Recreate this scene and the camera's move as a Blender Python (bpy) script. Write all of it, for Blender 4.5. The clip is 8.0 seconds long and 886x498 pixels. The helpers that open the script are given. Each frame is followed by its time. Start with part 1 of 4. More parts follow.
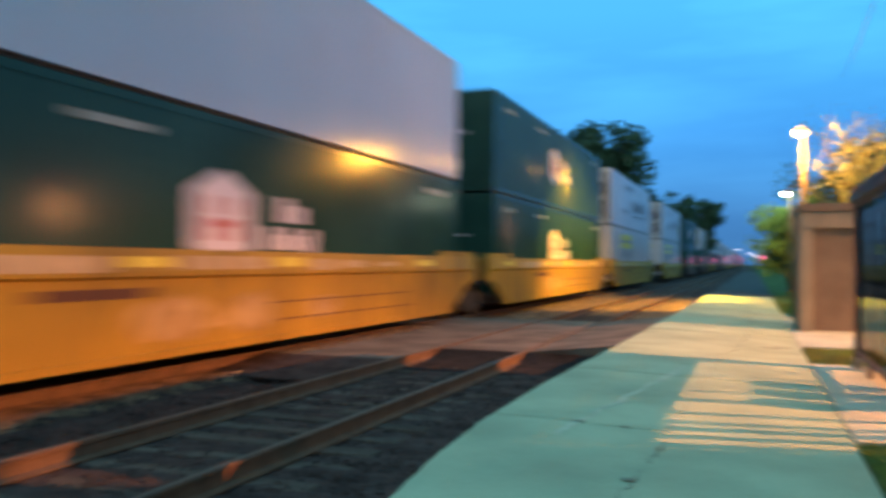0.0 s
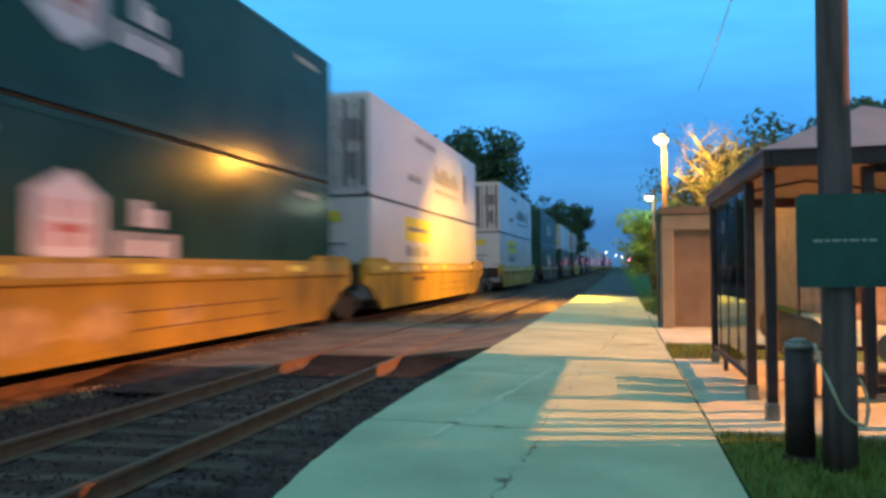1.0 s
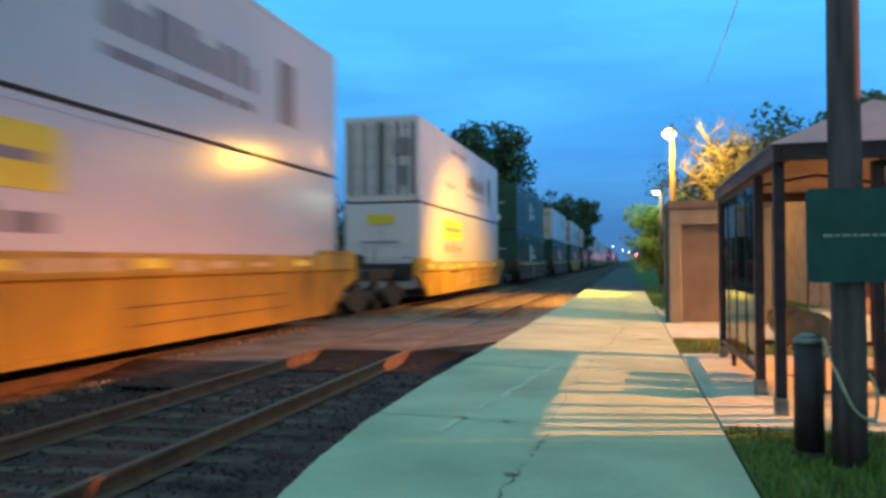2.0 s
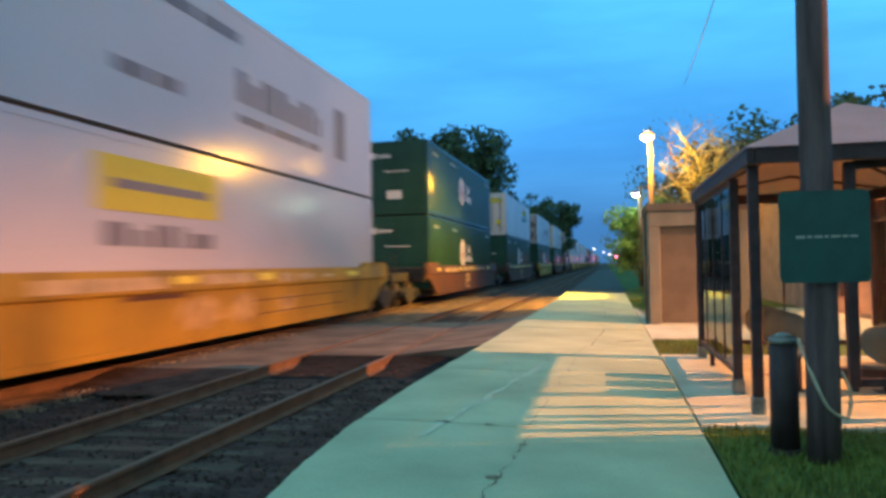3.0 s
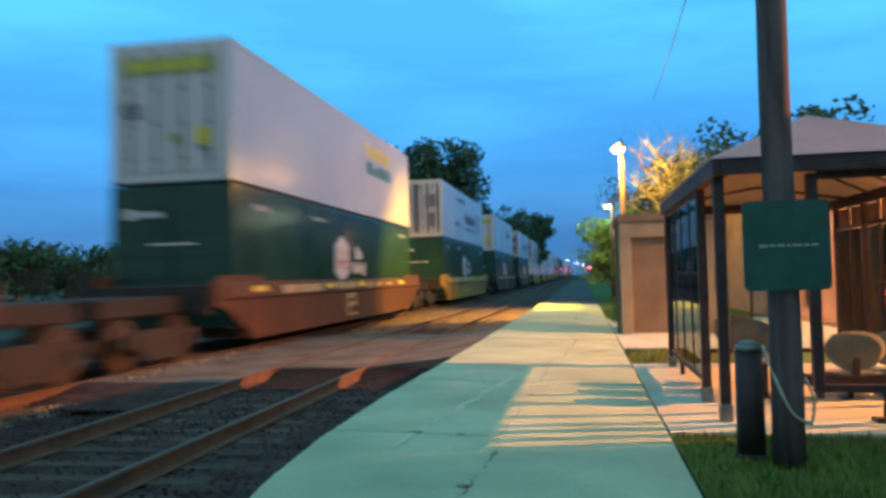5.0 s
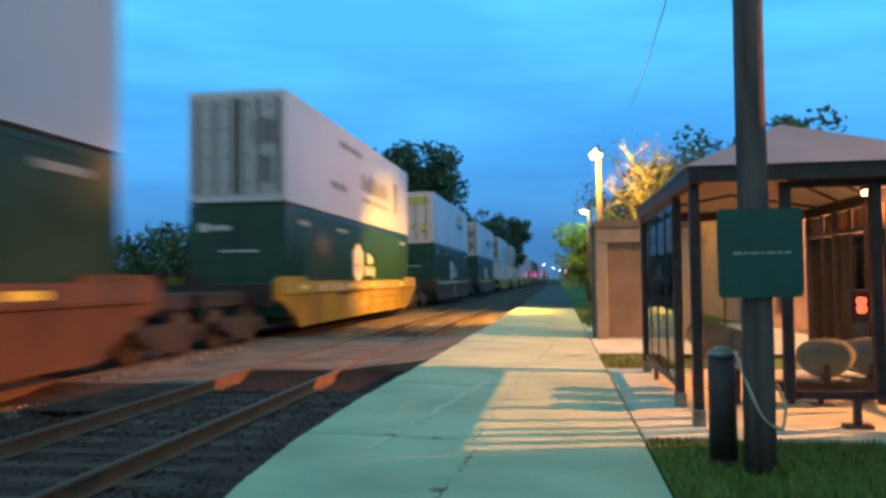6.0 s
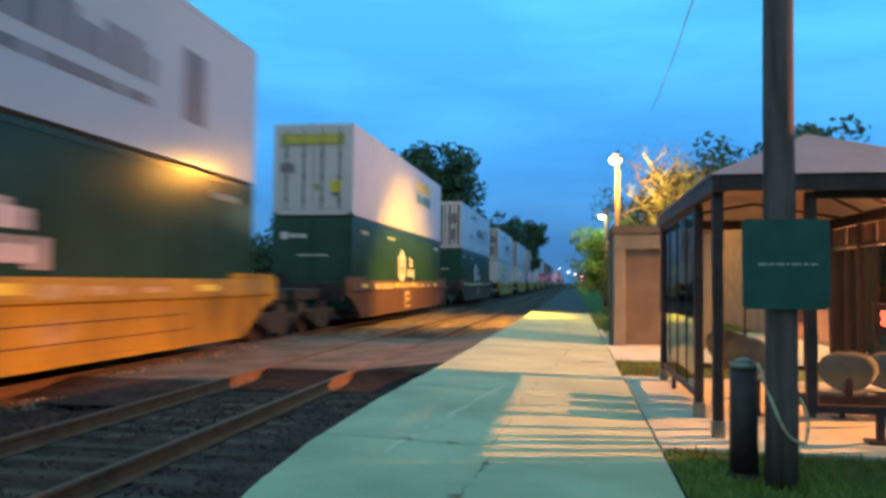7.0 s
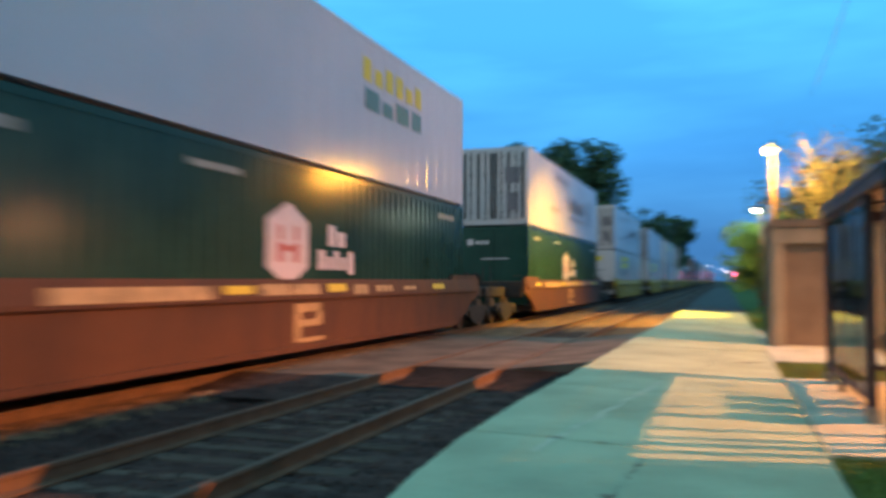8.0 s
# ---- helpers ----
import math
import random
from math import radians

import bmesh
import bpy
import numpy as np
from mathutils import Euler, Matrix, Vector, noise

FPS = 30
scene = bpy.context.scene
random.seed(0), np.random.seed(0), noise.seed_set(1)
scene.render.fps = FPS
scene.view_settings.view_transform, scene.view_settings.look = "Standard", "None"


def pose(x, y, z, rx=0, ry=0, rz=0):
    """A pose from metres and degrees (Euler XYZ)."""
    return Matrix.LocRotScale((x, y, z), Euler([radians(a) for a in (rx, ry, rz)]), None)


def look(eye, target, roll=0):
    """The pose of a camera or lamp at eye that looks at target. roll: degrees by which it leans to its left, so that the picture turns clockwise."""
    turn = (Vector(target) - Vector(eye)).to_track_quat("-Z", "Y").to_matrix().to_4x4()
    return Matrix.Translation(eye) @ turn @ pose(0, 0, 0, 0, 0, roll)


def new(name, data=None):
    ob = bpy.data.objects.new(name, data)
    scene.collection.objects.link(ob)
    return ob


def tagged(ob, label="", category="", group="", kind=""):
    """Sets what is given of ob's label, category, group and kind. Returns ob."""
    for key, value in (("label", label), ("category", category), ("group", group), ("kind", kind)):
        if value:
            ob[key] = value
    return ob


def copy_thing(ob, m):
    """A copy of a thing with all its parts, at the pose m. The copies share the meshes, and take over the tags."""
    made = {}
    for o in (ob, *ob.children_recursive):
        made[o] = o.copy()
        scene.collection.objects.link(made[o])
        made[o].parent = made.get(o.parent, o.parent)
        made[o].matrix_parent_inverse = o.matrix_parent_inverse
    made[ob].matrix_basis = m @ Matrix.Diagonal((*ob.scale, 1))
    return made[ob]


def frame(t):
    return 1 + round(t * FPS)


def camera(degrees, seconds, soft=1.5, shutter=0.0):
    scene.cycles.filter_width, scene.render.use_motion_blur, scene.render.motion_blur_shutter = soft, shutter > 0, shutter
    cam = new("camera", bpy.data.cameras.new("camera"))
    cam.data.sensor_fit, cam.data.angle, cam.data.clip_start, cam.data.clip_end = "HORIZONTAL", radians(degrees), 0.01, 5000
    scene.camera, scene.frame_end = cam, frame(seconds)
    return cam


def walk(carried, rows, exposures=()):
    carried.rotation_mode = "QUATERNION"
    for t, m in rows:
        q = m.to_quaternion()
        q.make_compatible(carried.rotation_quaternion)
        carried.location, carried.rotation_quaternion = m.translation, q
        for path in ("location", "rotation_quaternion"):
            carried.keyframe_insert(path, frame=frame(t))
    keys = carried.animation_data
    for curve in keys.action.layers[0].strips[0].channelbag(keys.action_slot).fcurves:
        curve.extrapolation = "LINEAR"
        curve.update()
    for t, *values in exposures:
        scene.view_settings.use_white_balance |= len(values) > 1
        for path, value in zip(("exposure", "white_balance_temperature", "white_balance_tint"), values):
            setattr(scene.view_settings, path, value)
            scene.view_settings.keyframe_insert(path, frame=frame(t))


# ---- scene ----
cam = camera(59.0, 8.0, soft=3.2, shutter=0.9)
PATH = [
    (0, (-0.174, 1.431, 1.218), (-0.911, 3.29, 1.252), 0.4),
    (0.5, (-0.164, 1.51, 1.193), (-0.663, 3.446, 1.237), -0.3),
    (1, (-0.164, 1.532, 1.199), (-0.606, 3.482, 1.246), -0.4),
    (1.5, (-0.19, 1.541, 1.19), (-0.695, 3.476, 1.235), -0.6),
    (2, (-0.174, 1.53, 1.202), (-0.633, 3.477, 1.235), -0.4),
    (3.5, (-0.143, 1.458, 1.21), (-0.545, 3.417, 1.261), -1.2),
    (4, (-0.124, 1.442, 1.194), (-0.514, 3.403, 1.254), -1.2),
    (5.5, (-0.124, 1.457, 1.198), (-0.441, 3.43, 1.274), -1.2),
    (6, (-0.126, 1.457, 1.198), (-0.416, 3.434, 1.277), -0.7),
    (6.5, (-0.15, 1.479, 1.185), (-0.44, 3.456, 1.267), -0.5),
    (7, (-0.167, 1.485, 1.215), (-0.496, 3.456, 1.298), 0.6),
    (7.5, (-0.196, 1.546, 1.206), (-0.608, 3.501, 1.291), 0.7),
    (8, (-0.194, 1.448, 1.209), (-0.871, 3.328, 1.288), 0.1),
]
walk(cam, [(t, look(eye, target, roll)) for t, eye, target, roll in PATH], [(0.0, 0.21), (8.0, 0.21)])

# ---- light: dusk sky and sodium lamps ----
world = bpy.data.worlds.new("dusk")
scene.world = world
world.use_nodes = True
wt = world.node_tree
wt.nodes.clear()
w_out = wt.nodes.new("ShaderNodeOutputWorld")
w_bg = wt.nodes.new("ShaderNodeBackground")
w_co = wt.nodes.new("ShaderNodeTexCoord")
w_sep = wt.nodes.new("ShaderNodeSeparateXYZ")
w_ramp = wt.nodes.new("ShaderNodeValToRGB")
w_map = wt.nodes.new("ShaderNodeMapping")
w_noise = wt.nodes.new("ShaderNodeTexNoise")
w_cr = wt.nodes.new("ShaderNodeValToRGB")
w_mul = wt.nodes.new("ShaderNodeMix")
wt.links.new(w_co.outputs["Generated"], w_sep.inputs[0])
wt.links.new(w_sep.outputs["Z"], w_ramp.inputs[0])
wt.links.new(w_co.outputs["Generated"], w_map.inputs[0])
w_map.inputs["Scale"].default_value = (1.3, 1.3, 7.0)
wt.links.new(w_map.outputs[0], w_noise.inputs[0])
w_noise.inputs["Scale"].default_value = 2.2
w_noise.inputs["Detail"].default_value = 5.0
wt.links.new(w_noise.outputs[0], w_cr.inputs[0])
w_cr.color_ramp.elements[0].position, w_cr.color_ramp.elements[0].color = 0.36, (0.80, 0.83, 0.87, 1)
w_cr.color_ramp.elements[1].position, w_cr.color_ramp.elements[1].color = 0.60, (1.08, 1.05, 1.02, 1)
w_mul.data_type, w_mul.blend_type = "RGBA", "MULTIPLY"
w_mul.inputs["Factor"].default_value = 1.0
wt.links.new(w_ramp.outputs[0], w_mul.inputs[6])
wt.links.new(w_cr.outputs[0], w_mul.inputs[7])
# the afterglow stands behind the camera
w_west = wt.nodes.new("ShaderNodeMapRange")
w_west.interpolation_type = "SMOOTHSTEP"
w_west.inputs["From Min"].default_value, w_west.inputs["From Max"].default_value = 0.25, -0.75
wt.links.new(w_sep.outputs["Y"], w_west.inputs[0])
w_glow = wt.nodes.new("ShaderNodeMix")
w_glow.data_type = "RGBA"
w_glow.inputs[7].default_value = (0.42, 0.66, 0.70, 1)
wt.links.new(w_west.outputs[0], w_glow.inputs["Factor"])
wt.links.new(w_mul.outputs[2], w_glow.inputs[6])
wt.links.new(w_glow.outputs[2], w_bg.inputs[0])
wt.links.new(w_bg.outputs[0], w_out.inputs[0])
SKY = [(0.0, (0.055, 0.19, 0.44)), (0.06, (0.065, 0.25, 0.58)), (0.16, (0.075, 0.40, 0.94)),
       (0.30, (0.10, 0.58, 1.10)), (0.6, (0.13, 0.60, 0.92)), (1.0, (0.14, 0.60, 0.74))]
while len(w_ramp.color_ramp.elements) < len(SKY):
    w_ramp.color_ramp.elements.new(0.5)
for e, (p, c) in zip(w_ramp.color_ramp.elements, SKY):
    e.position, e.color = p, (*c, 1)
w_bg.inputs[1].default_value = 1.0

LAMP_A = Vector((1.38, 30.0, 5.62))     # platform lamp that is in view
LAMP_B = Vector((19.0, 14.1, 8.4))      # parking lamp behind the shelter
SODIUM = (1.0, 0.50, 0.10)


def point_lamp(name, at, watts, color, radius=0.08):
    d = bpy.data.lights.new(name, "POINT")
    d.energy, d.color, d.shadow_soft_size = watts, color, radius
    ob = new(name, d)
    ob.location = at
    return ob


def spot_lamp(name, at, to, watts, color, degrees, blend, radius):
    d = bpy.data.lights.new(name, "SPOT")
    d.energy, d.color, d.spot_size, d.spot_blend, d.shadow_soft_size = watts, color, radians(degrees), blend, radius
    ob = new(name, d)
    ob.matrix_basis = look(at, to)
    return ob


point_lamp("platform_lamp_light", LAMP_A + Vector((-0.25, -0.45, -0.30)), 1600, (1.0, 0.46, 0.05), 0.09)
spot_lamp("platform_lamp_beam", LAMP_A + Vector((-0.32, -0.12, -0.36)), LAMP_A + Vector((-7.82, 2.68, -6.36)), 9500, (1.0, 0.52, 0.03), 85, 0.60, 0.09)
spot_lamp("parking_lamp_light", LAMP_B, LAMP_B + Vector((-0.49, -0.10, -0.866)), 60000, (1.0, 0.335, 0.08), 100, 0.42, 0.12)
point_lamp("wall_lamp_light", (7.3, 20.3, 2.85), 650, (1.0, 0.42, 0.14), 0.08)
point_lamp("shelter_lamp_light", (3.0, 10.05, 1.94), 13, (1.0, 0.42, 0.16), 0.05)
point_lamp("far_lamp_light", (0.62, 35.9, 4.2), 75, (0.80, 1.0, 0.70), 0.1)

# ---- materials ----


def material(name, base, rough=0.7, metal=0.0, vary=0.25, scale=6.0, fine=60.0, bump=0.15, tint=None, each=0.0, spec=0.4, stretch=(1, 1, 1), dist=0.01):
    """A grained, stained surface: broad stains, fine grain, bump. each: how much single pieces differ."""
    m = bpy.data.materials.new(name)
    m.use_nodes = True
    nt = m.node_tree
    b = nt.nodes["Principled BSDF"]
    co = nt.nodes.new("ShaderNodeTexCoord")
    mp = nt.nodes.new("ShaderNodeMapping")
    mp.inputs["Scale"].default_value = stretch
    nt.links.new(co.outputs["Object"], mp.inputs[0])
    n1, n2 = nt.nodes.new("ShaderNodeTexNoise"), nt.nodes.new("ShaderNodeTexNoise")
    for n, s, d in ((n1, scale, 5.0), (n2, fine, 3.0)):
        n.inputs["Scale"].default_value, n.inputs["Detail"].default_value = s, d
        nt.links.new(mp.outputs[0], n.inputs[0])
    ramp = nt.nodes.new("ShaderNodeValToRGB")
    nt.links.new(n1.outputs[0], ramp.inputs[0])
    low = tint or tuple(c * (1 - vary) for c in base)
    high = tuple(min(1, c * (1 + vary * 0.5)) for c in base)
    ramp.color_ramp.elements[0].position, ramp.color_ramp.elements[0].color = 0.33, (*low, 1)
    ramp.color_ramp.elements[1].position, ramp.color_ramp.elements[1].color = 0.62, (*high, 1)
    mix = nt.nodes.new("ShaderNodeMix")
    mix.data_type, mix.blend_type = "RGBA", "MULTIPLY"
    mix.inputs["Factor"].default_value = min(1.0, vary * 1.6)
    nt.links.new(ramp.outputs[0], mix.inputs[6])
    grain = nt.nodes.new("ShaderNodeMapRange")
    grain.inputs["To Min"].default_value, grain.inputs["To Max"].default_value = 0.45, 1.35
    nt.links.new(n2.outputs[0], grain.inputs[0])
    nt.links.new(grain.outputs[0], mix.inputs[7])
    out = mix.outputs[2]
    if each:
        info = nt.nodes.new("ShaderNodeObjectInfo")
        mr = nt.nodes.new("ShaderNodeMapRange")
        mr.inputs["To Min"].default_value, mr.inputs["To Max"].default_value = 1 - each, 1 + each
        nt.links.new(info.outputs["Random"], mr.inputs[0])
        mx = nt.nodes.new("ShaderNodeMix")
        mx.data_type, mx.blend_type = "RGBA", "MULTIPLY"
        mx.inputs["Factor"].default_value = 1.0
        nt.links.new(out, mx.inputs[6])
        nt.links.new(mr.outputs[0], mx.inputs[7])
        out = mx.outputs[2]
    nt.links.new(out, b.inputs["Base Color"])
    rr = nt.nodes.new("ShaderNodeMapRange")
    rr.inputs["To Min"].default_value, rr.inputs["To Max"].default_value = max(0.03, rough - 0.08), min(1, rough + 0.12)
    nt.links.new(n1.outputs[0], rr.inputs[0])
    nt.links.new(rr.outputs[0], b.inputs["Roughness"])
    b.inputs["Metallic"].default_value = metal
    b.inputs["Specular IOR Level"].default_value = spec
    if bump:
        bp = nt.nodes.new("ShaderNodeBump")
        bp.inputs["Strength"].default_value, bp.inputs["Distance"].default_value = bump, dist
        nt.links.new(n2.outputs[0], bp.inputs["Height"])
        nt.links.new(bp.outputs[0], b.inputs["Normal"])
    return m


def glow(name, color, strength):
    m = bpy.data.materials.new(name)
    m.use_nodes = True
    b = m.node_tree.nodes["Principled BSDF"]
    b.inputs["Base Color"].default_value = (*color, 1)
    b.inputs["Emission Color"].default_value = (*color, 1)
    b.inputs["Emission Strength"].default_value = strength
    return m


def glass(name, color, rough=0.04, clear=0.75):
    m = bpy.data.materials.new(name)
    m.use_nodes = True
    nt = m.node_tree
    b = nt.nodes["Principled BSDF"]
    b.inputs["Base Color"].default_value = (*color, 1)
    b.inputs["Roughness"].default_value = rough
    tr = nt.nodes.new("ShaderNodeBsdfTransparent")
    tr.inputs[0].default_value = (*color, 1)
    gl = nt.nodes.new("ShaderNodeBsdfGlossy")
    gl.inputs["Roughness"].default_value = rough
    fr = nt.nodes.new("ShaderNodeFresnel")
    fr.inputs[0].default_value = 1.5
    ms = nt.nodes.new("ShaderNodeMixShader")
    nt.links.new(fr.outputs[0], ms.inputs[0])
    nt.links.new(tr.outputs[0], ms.inputs[1])
    nt.links.new(gl.outputs[0], ms.inputs[2])
    nt.links.new(ms.outputs[0], nt.nodes["Material Output"].inputs[0])
    return m


CONCRETE = material("concrete", (0.385, 0.455, 0.325), 0.85, vary=0.22, scale=0.9, fine=45, bump=0.25, each=0.05, spec=0.25)
PAD = material("pad_concrete", (0.48, 0.50, 0.41), 0.85, vary=0.2, scale=1.2, fine=45, bump=0.25, spec=0.25)
CRACK = material("crack_dirt", (0.17, 0.16, 0.13), 0.95, vary=0.3, bump=0)
PATCH = material("joint_filler", (0.50, 0.55, 0.43), 0.85, vary=0.2, scale=4, bump=0.1)
BALLAST = material("ballast", (0.066, 0.044, 0.043), 0.95, vary=0.5, scale=3.0, fine=30, bump=0.9, tint=(0.042, 0.026, 0.026), spec=0.2, dist=0.05)
DARK_BALLAST = material("dark_ballast", (0.021, 0.018, 0.021), 0.95, vary=0.4, scale=3.0, fine=30, bump=0.9, spec=0.15, dist=0.05)
STONE = material("ballast_stone", (0.072, 0.048, 0.047), 0.92, vary=0.5, scale=2.0, fine=30, bump=0.4, spec=0.25)
PALE_STONE = material("pale_stone", (0.30, 0.24, 0.19), 0.9, vary=0.5, scale=9.0, fine=40, bump=0.3, tint=(0.09, 0.07, 0.06), spec=0.25)
TIE = material("timber_tie", (0.10, 0.075, 0.065), 0.9, vary=0.4, scale=3, fine=40, bump=0.6, each=0.25, stretch=(0.3, 3, 3), spec=0.2)
RAIL = material("rusty_rail", (0.11, 0.06, 0.037), 0.75, vary=0.35, scale=5, fine=50, bump=0.3)
RAILTOP = material("polished_rail_head", (0.115, 0.08, 0.068), 0.65, 0.2, vary=0.2, scale=6, bump=0.05, stretch=(1, 0.1, 1))
PATHMAT = material("path_asphalt", (0.075, 0.075, 0.08), 0.92, vary=0.3, scale=1.2, fine=60, bump=0.4, spec=0.2)
CROSSING = material("crossing_asphalt", (0.16, 0.122, 0.105), 0.92, vary=0.4, scale=1.2, fine=60, bump=0.4, spec=0.25)
GRASS = material("lawn_soil", (0.075, 0.12, 0.03), 0.95, vary=0.4, scale=1.5, fine=60, bump=0.6, spec=0.15)
BLADE = material("grass_blade", (0.135, 0.185, 0.04), 0.8, vary=0.45, scale=0.8, fine=9, bump=0, tint=(0.15, 0.13, 0.04), spec=0.2)
EARTH = material("earth", (0.06, 0.06, 0.04), 0.95, vary=0.4, scale=0.3, fine=9, bump=0.5, spec=0.15)
STUCCO = material("tan_stucco", (0.25, 0.225, 0.185), 0.9, vary=0.15, scale=2, fine=90, bump=0.3, spec=0.2)
STUCCO_DARK = material("brown_panel", (0.17, 0.135, 0.11), 0.85, vary=0.15, scale=2, fine=60, bump=0.2, spec=0.2)
BRONZE = material("dark_bronze_metal", (0.052, 0.036, 0.046), 0.5, 0.2, vary=0.3, scale=8, bump=0.08)
BACKPANEL = material("mottled_brown_panel", (0.26, 0.15, 0.11), 0.6, vary=0.5, scale=7, fine=40, bump=0.2, tint=(0.10, 0.06, 0.05), each=0.25)
GALV = material("galvanised_foot", (0.25, 0.27, 0.27), 0.5, 0.6, vary=0.3, scale=12, bump=0.1)
ROOFSKIN = material("shelter_roof_sheet", (0.38, 0.38, 0.47), 0.6, vary=0.12, scale=1.2, fine=25, bump=0.1)
CEILING = material("shelter_ceiling", (0.42, 0.36, 0.33), 0.8, vary=0.12, scale=2, fine=25, bump=0.05)
SIGNGREEN = material("green_sign_paint", (0.014, 0.082, 0.082), 0.55, vary=0.18, scale=5, fine=60, bump=0.05)
SIGNWHITE = material("white_sign_paint", (0.33, 0.37, 0.36), 0.6, vary=0.1, bump=0)
POLEMAT = material("weathered_wood_pole", (0.125, 0.095, 0.105), 0.9, vary=0.4, scale=3, fine=30, bump=0.6, stretch=(4, 4, 0.35), spec=0.2)
BOLLARD = material("black_bollard_paint", (0.042, 0.029, 0.036), 0.6, vary=0.3, scale=8, bump=0.15)
ROPE = material("pale_cable", (0.42, 0.42, 0.32), 0.7, vary=0.2, scale=30, bump=0.2)
WIRE = material("black_wire", (0.02, 0.02, 0.025), 0.7, vary=0.1, bump=0)
SEATMAT = material("grey_metal_seat", (0.16, 0.19, 0.19), 0.5, 0.3, vary=0.2, scale=5, fine=80, bump=0.1)
LAMPPOLE = material("lamp_pole_paint", (0.13, 0.10, 0.07), 0.55, vary=0.15, scale=3, bump=0.05)
LAMPHOOD = material("lamp_hood", (0.08, 0.07, 0.06), 0.5, 0.3, vary=0.2, bump=0.05)
BULB = glow("sodium_lens", (1.0, 0.60, 0.20), 8)
BULB_W = glow("white_lens", (0.85, 1.0, 0.9), 30)
RED = glow("red_signal_lens", (1.0, 0.12, 0.24), 20)
REDLED = glow("red_display", (1.0, 0.10, 0.05), 5)
CARLIGHT = glow("headlight_lens", (1.0, 0.92, 0.8), 7)
WARMWIN = glow("lit_window", (1.0, 0.55, 0.18), 3)
BRICK = material("brown_brick", (0.40, 0.28, 0.24), 0.9, vary=0.3, scale=3, fine=40, bump=0.3, each=0.15)
BARK = material("bark", (0.34, 0.27, 0.17), 0.95, vary=0.4, scale=8, fine=40, bump=0.8, stretch=(3, 3, 0.6), spec=0.15)
# paler, yellower copy of the bark: lamplight tinted into the bare tree's colour
BARK_LAMPLIT = material("pale_lamplit_bark", (0.46, 0.48, 0.26), 0.95, vary=0.35, scale=8, fine=40, bump=0.6, stretch=(3, 3, 0.6), spec=0.15)
# paler copy of the ballast with lamplight mixed into its colour
LIT_GRAVEL = material("lamplit_gravel", (0.20, 0.125, 0.08), 0.95, vary=0.5, scale=2.5, fine=26, bump=0.9, tint=(0.085, 0.055, 0.038), spec=0.2, dist=0.05)
LEAF_DARK = material("dark_leaf", (0.065, 0.12, 0.07), 0.7, vary=0.45, scale=0.6, fine=5, bump=0, spec=0.2)
LEAF = material("green_leaf", (0.15, 0.30, 0.08), 0.65, vary=0.4, scale=0.9, fine=6, bump=0, spec=0.25)
LEAF_BROWN = material("sparse_brown_leaf", (0.14, 0.10, 0.06), 0.75, vary=0.4, scale=0.9, fine=6, bump=0, spec=0.2)
BOX_GREEN = material("green_container_paint", (0.022, 0.060, 0.050), 0.16, vary=0.22, scale=0.7, fine=12, bump=0.04, spec=0.13)
BOX_WHITE = material("white_container_paint", (0.52, 0.47, 0.53), 0.18, vary=0.07, scale=0.35, fine=10, bump=0.04, spec=0.25)
BOX_GREY = material("light_grey_container_paint", (0.51, 0.45, 0.53), 0.18, vary=0.07, scale=0.35, fine=10, bump=0.04, spec=0.25)
BOX_BLUE = material("blue_container_paint", (0.04, 0.09, 0.16), 0.45, vary=0.2, scale=0.7, fine=10, bump=0.04)
BOX_RED = material("red_container_paint", (0.32, 0.09, 0.05), 0.5, vary=0.2, scale=0.7, fine=10, bump=0.04)
DARKTRIM = material("black_container_trim", (0.03, 0.03, 0.032), 0.6, vary=0.3, scale=4, bump=0.05)
DIRTYSTEEL = material("grimy_door_steel", (0.075, 0.072, 0.085), 0.6, vary=0.4, scale=3, bump=0.1)
MARK_WHITE = material("white_marking", (0.62, 0.52, 0.57), 0.5, vary=0.08, scale=4, bump=0)
MARK_FAINT = material("faint_code_marking", (0.22, 0.24, 0.23), 0.5, vary=0.1, scale=4, bump=0)
MARK_DARK = material("dark_marking", (0.17, 0.15, 0.19), 0.5, vary=0.1, scale=4, bump=0)
MARK_PINK = material("faded_red_marking", (0.45, 0.12, 0.12), 0.5, vary=0.1, scale=4, bump=0)
MARK_YELLOW = material("yellow_marking", (0.62, 0.46, 0.03), 0.5, vary=0.1, scale=4, bump=0)
MARK_OLIVE = material("faded_yellow_marking", (0.34, 0.33, 0.10), 0.55, vary=0.25, scale=9, bump=0)
MARK_TEAL = material("teal_marking", (0.03, 0.16, 0.20), 0.5, vary=0.1, scale=4, bump=0)
WELL_YELLOW = material("yellow_car_paint", (0.34, 0.185, 0.014), 0.6, vary=0.35, scale=1.6, fine=14, bump=0.08, tint=(0.18, 0.10, 0.012), stretch=(1, 1, 0.3), spec=0.25)
WELL_RED = material("oxide_red_car_paint", (0.09, 0.036, 0.02), 0.65, vary=0.35, scale=1.6, fine=14, bump=0.08, tint=(0.06, 0.025, 0.018), stretch=(1, 1, 0.3), spec=0.25)
GRAFFITI = material("faded_buff_paint", (0.40, 0.25, 0.10), 0.7, vary=0.5, scale=4, fine=18, bump=0, tint=(0.24, 0.12, 0.03))
UNDER = material("grimy_underframe", (0.030, 0.023, 0.023), 0.8, vary=0.4, scale=4, bump=0.2)
WHEEL = material("wheel_steel", (0.07, 0.048, 0.038), 0.6, 0.4, vary=0.3, scale=6, bump=0.1)

# ---- mesh helpers ----


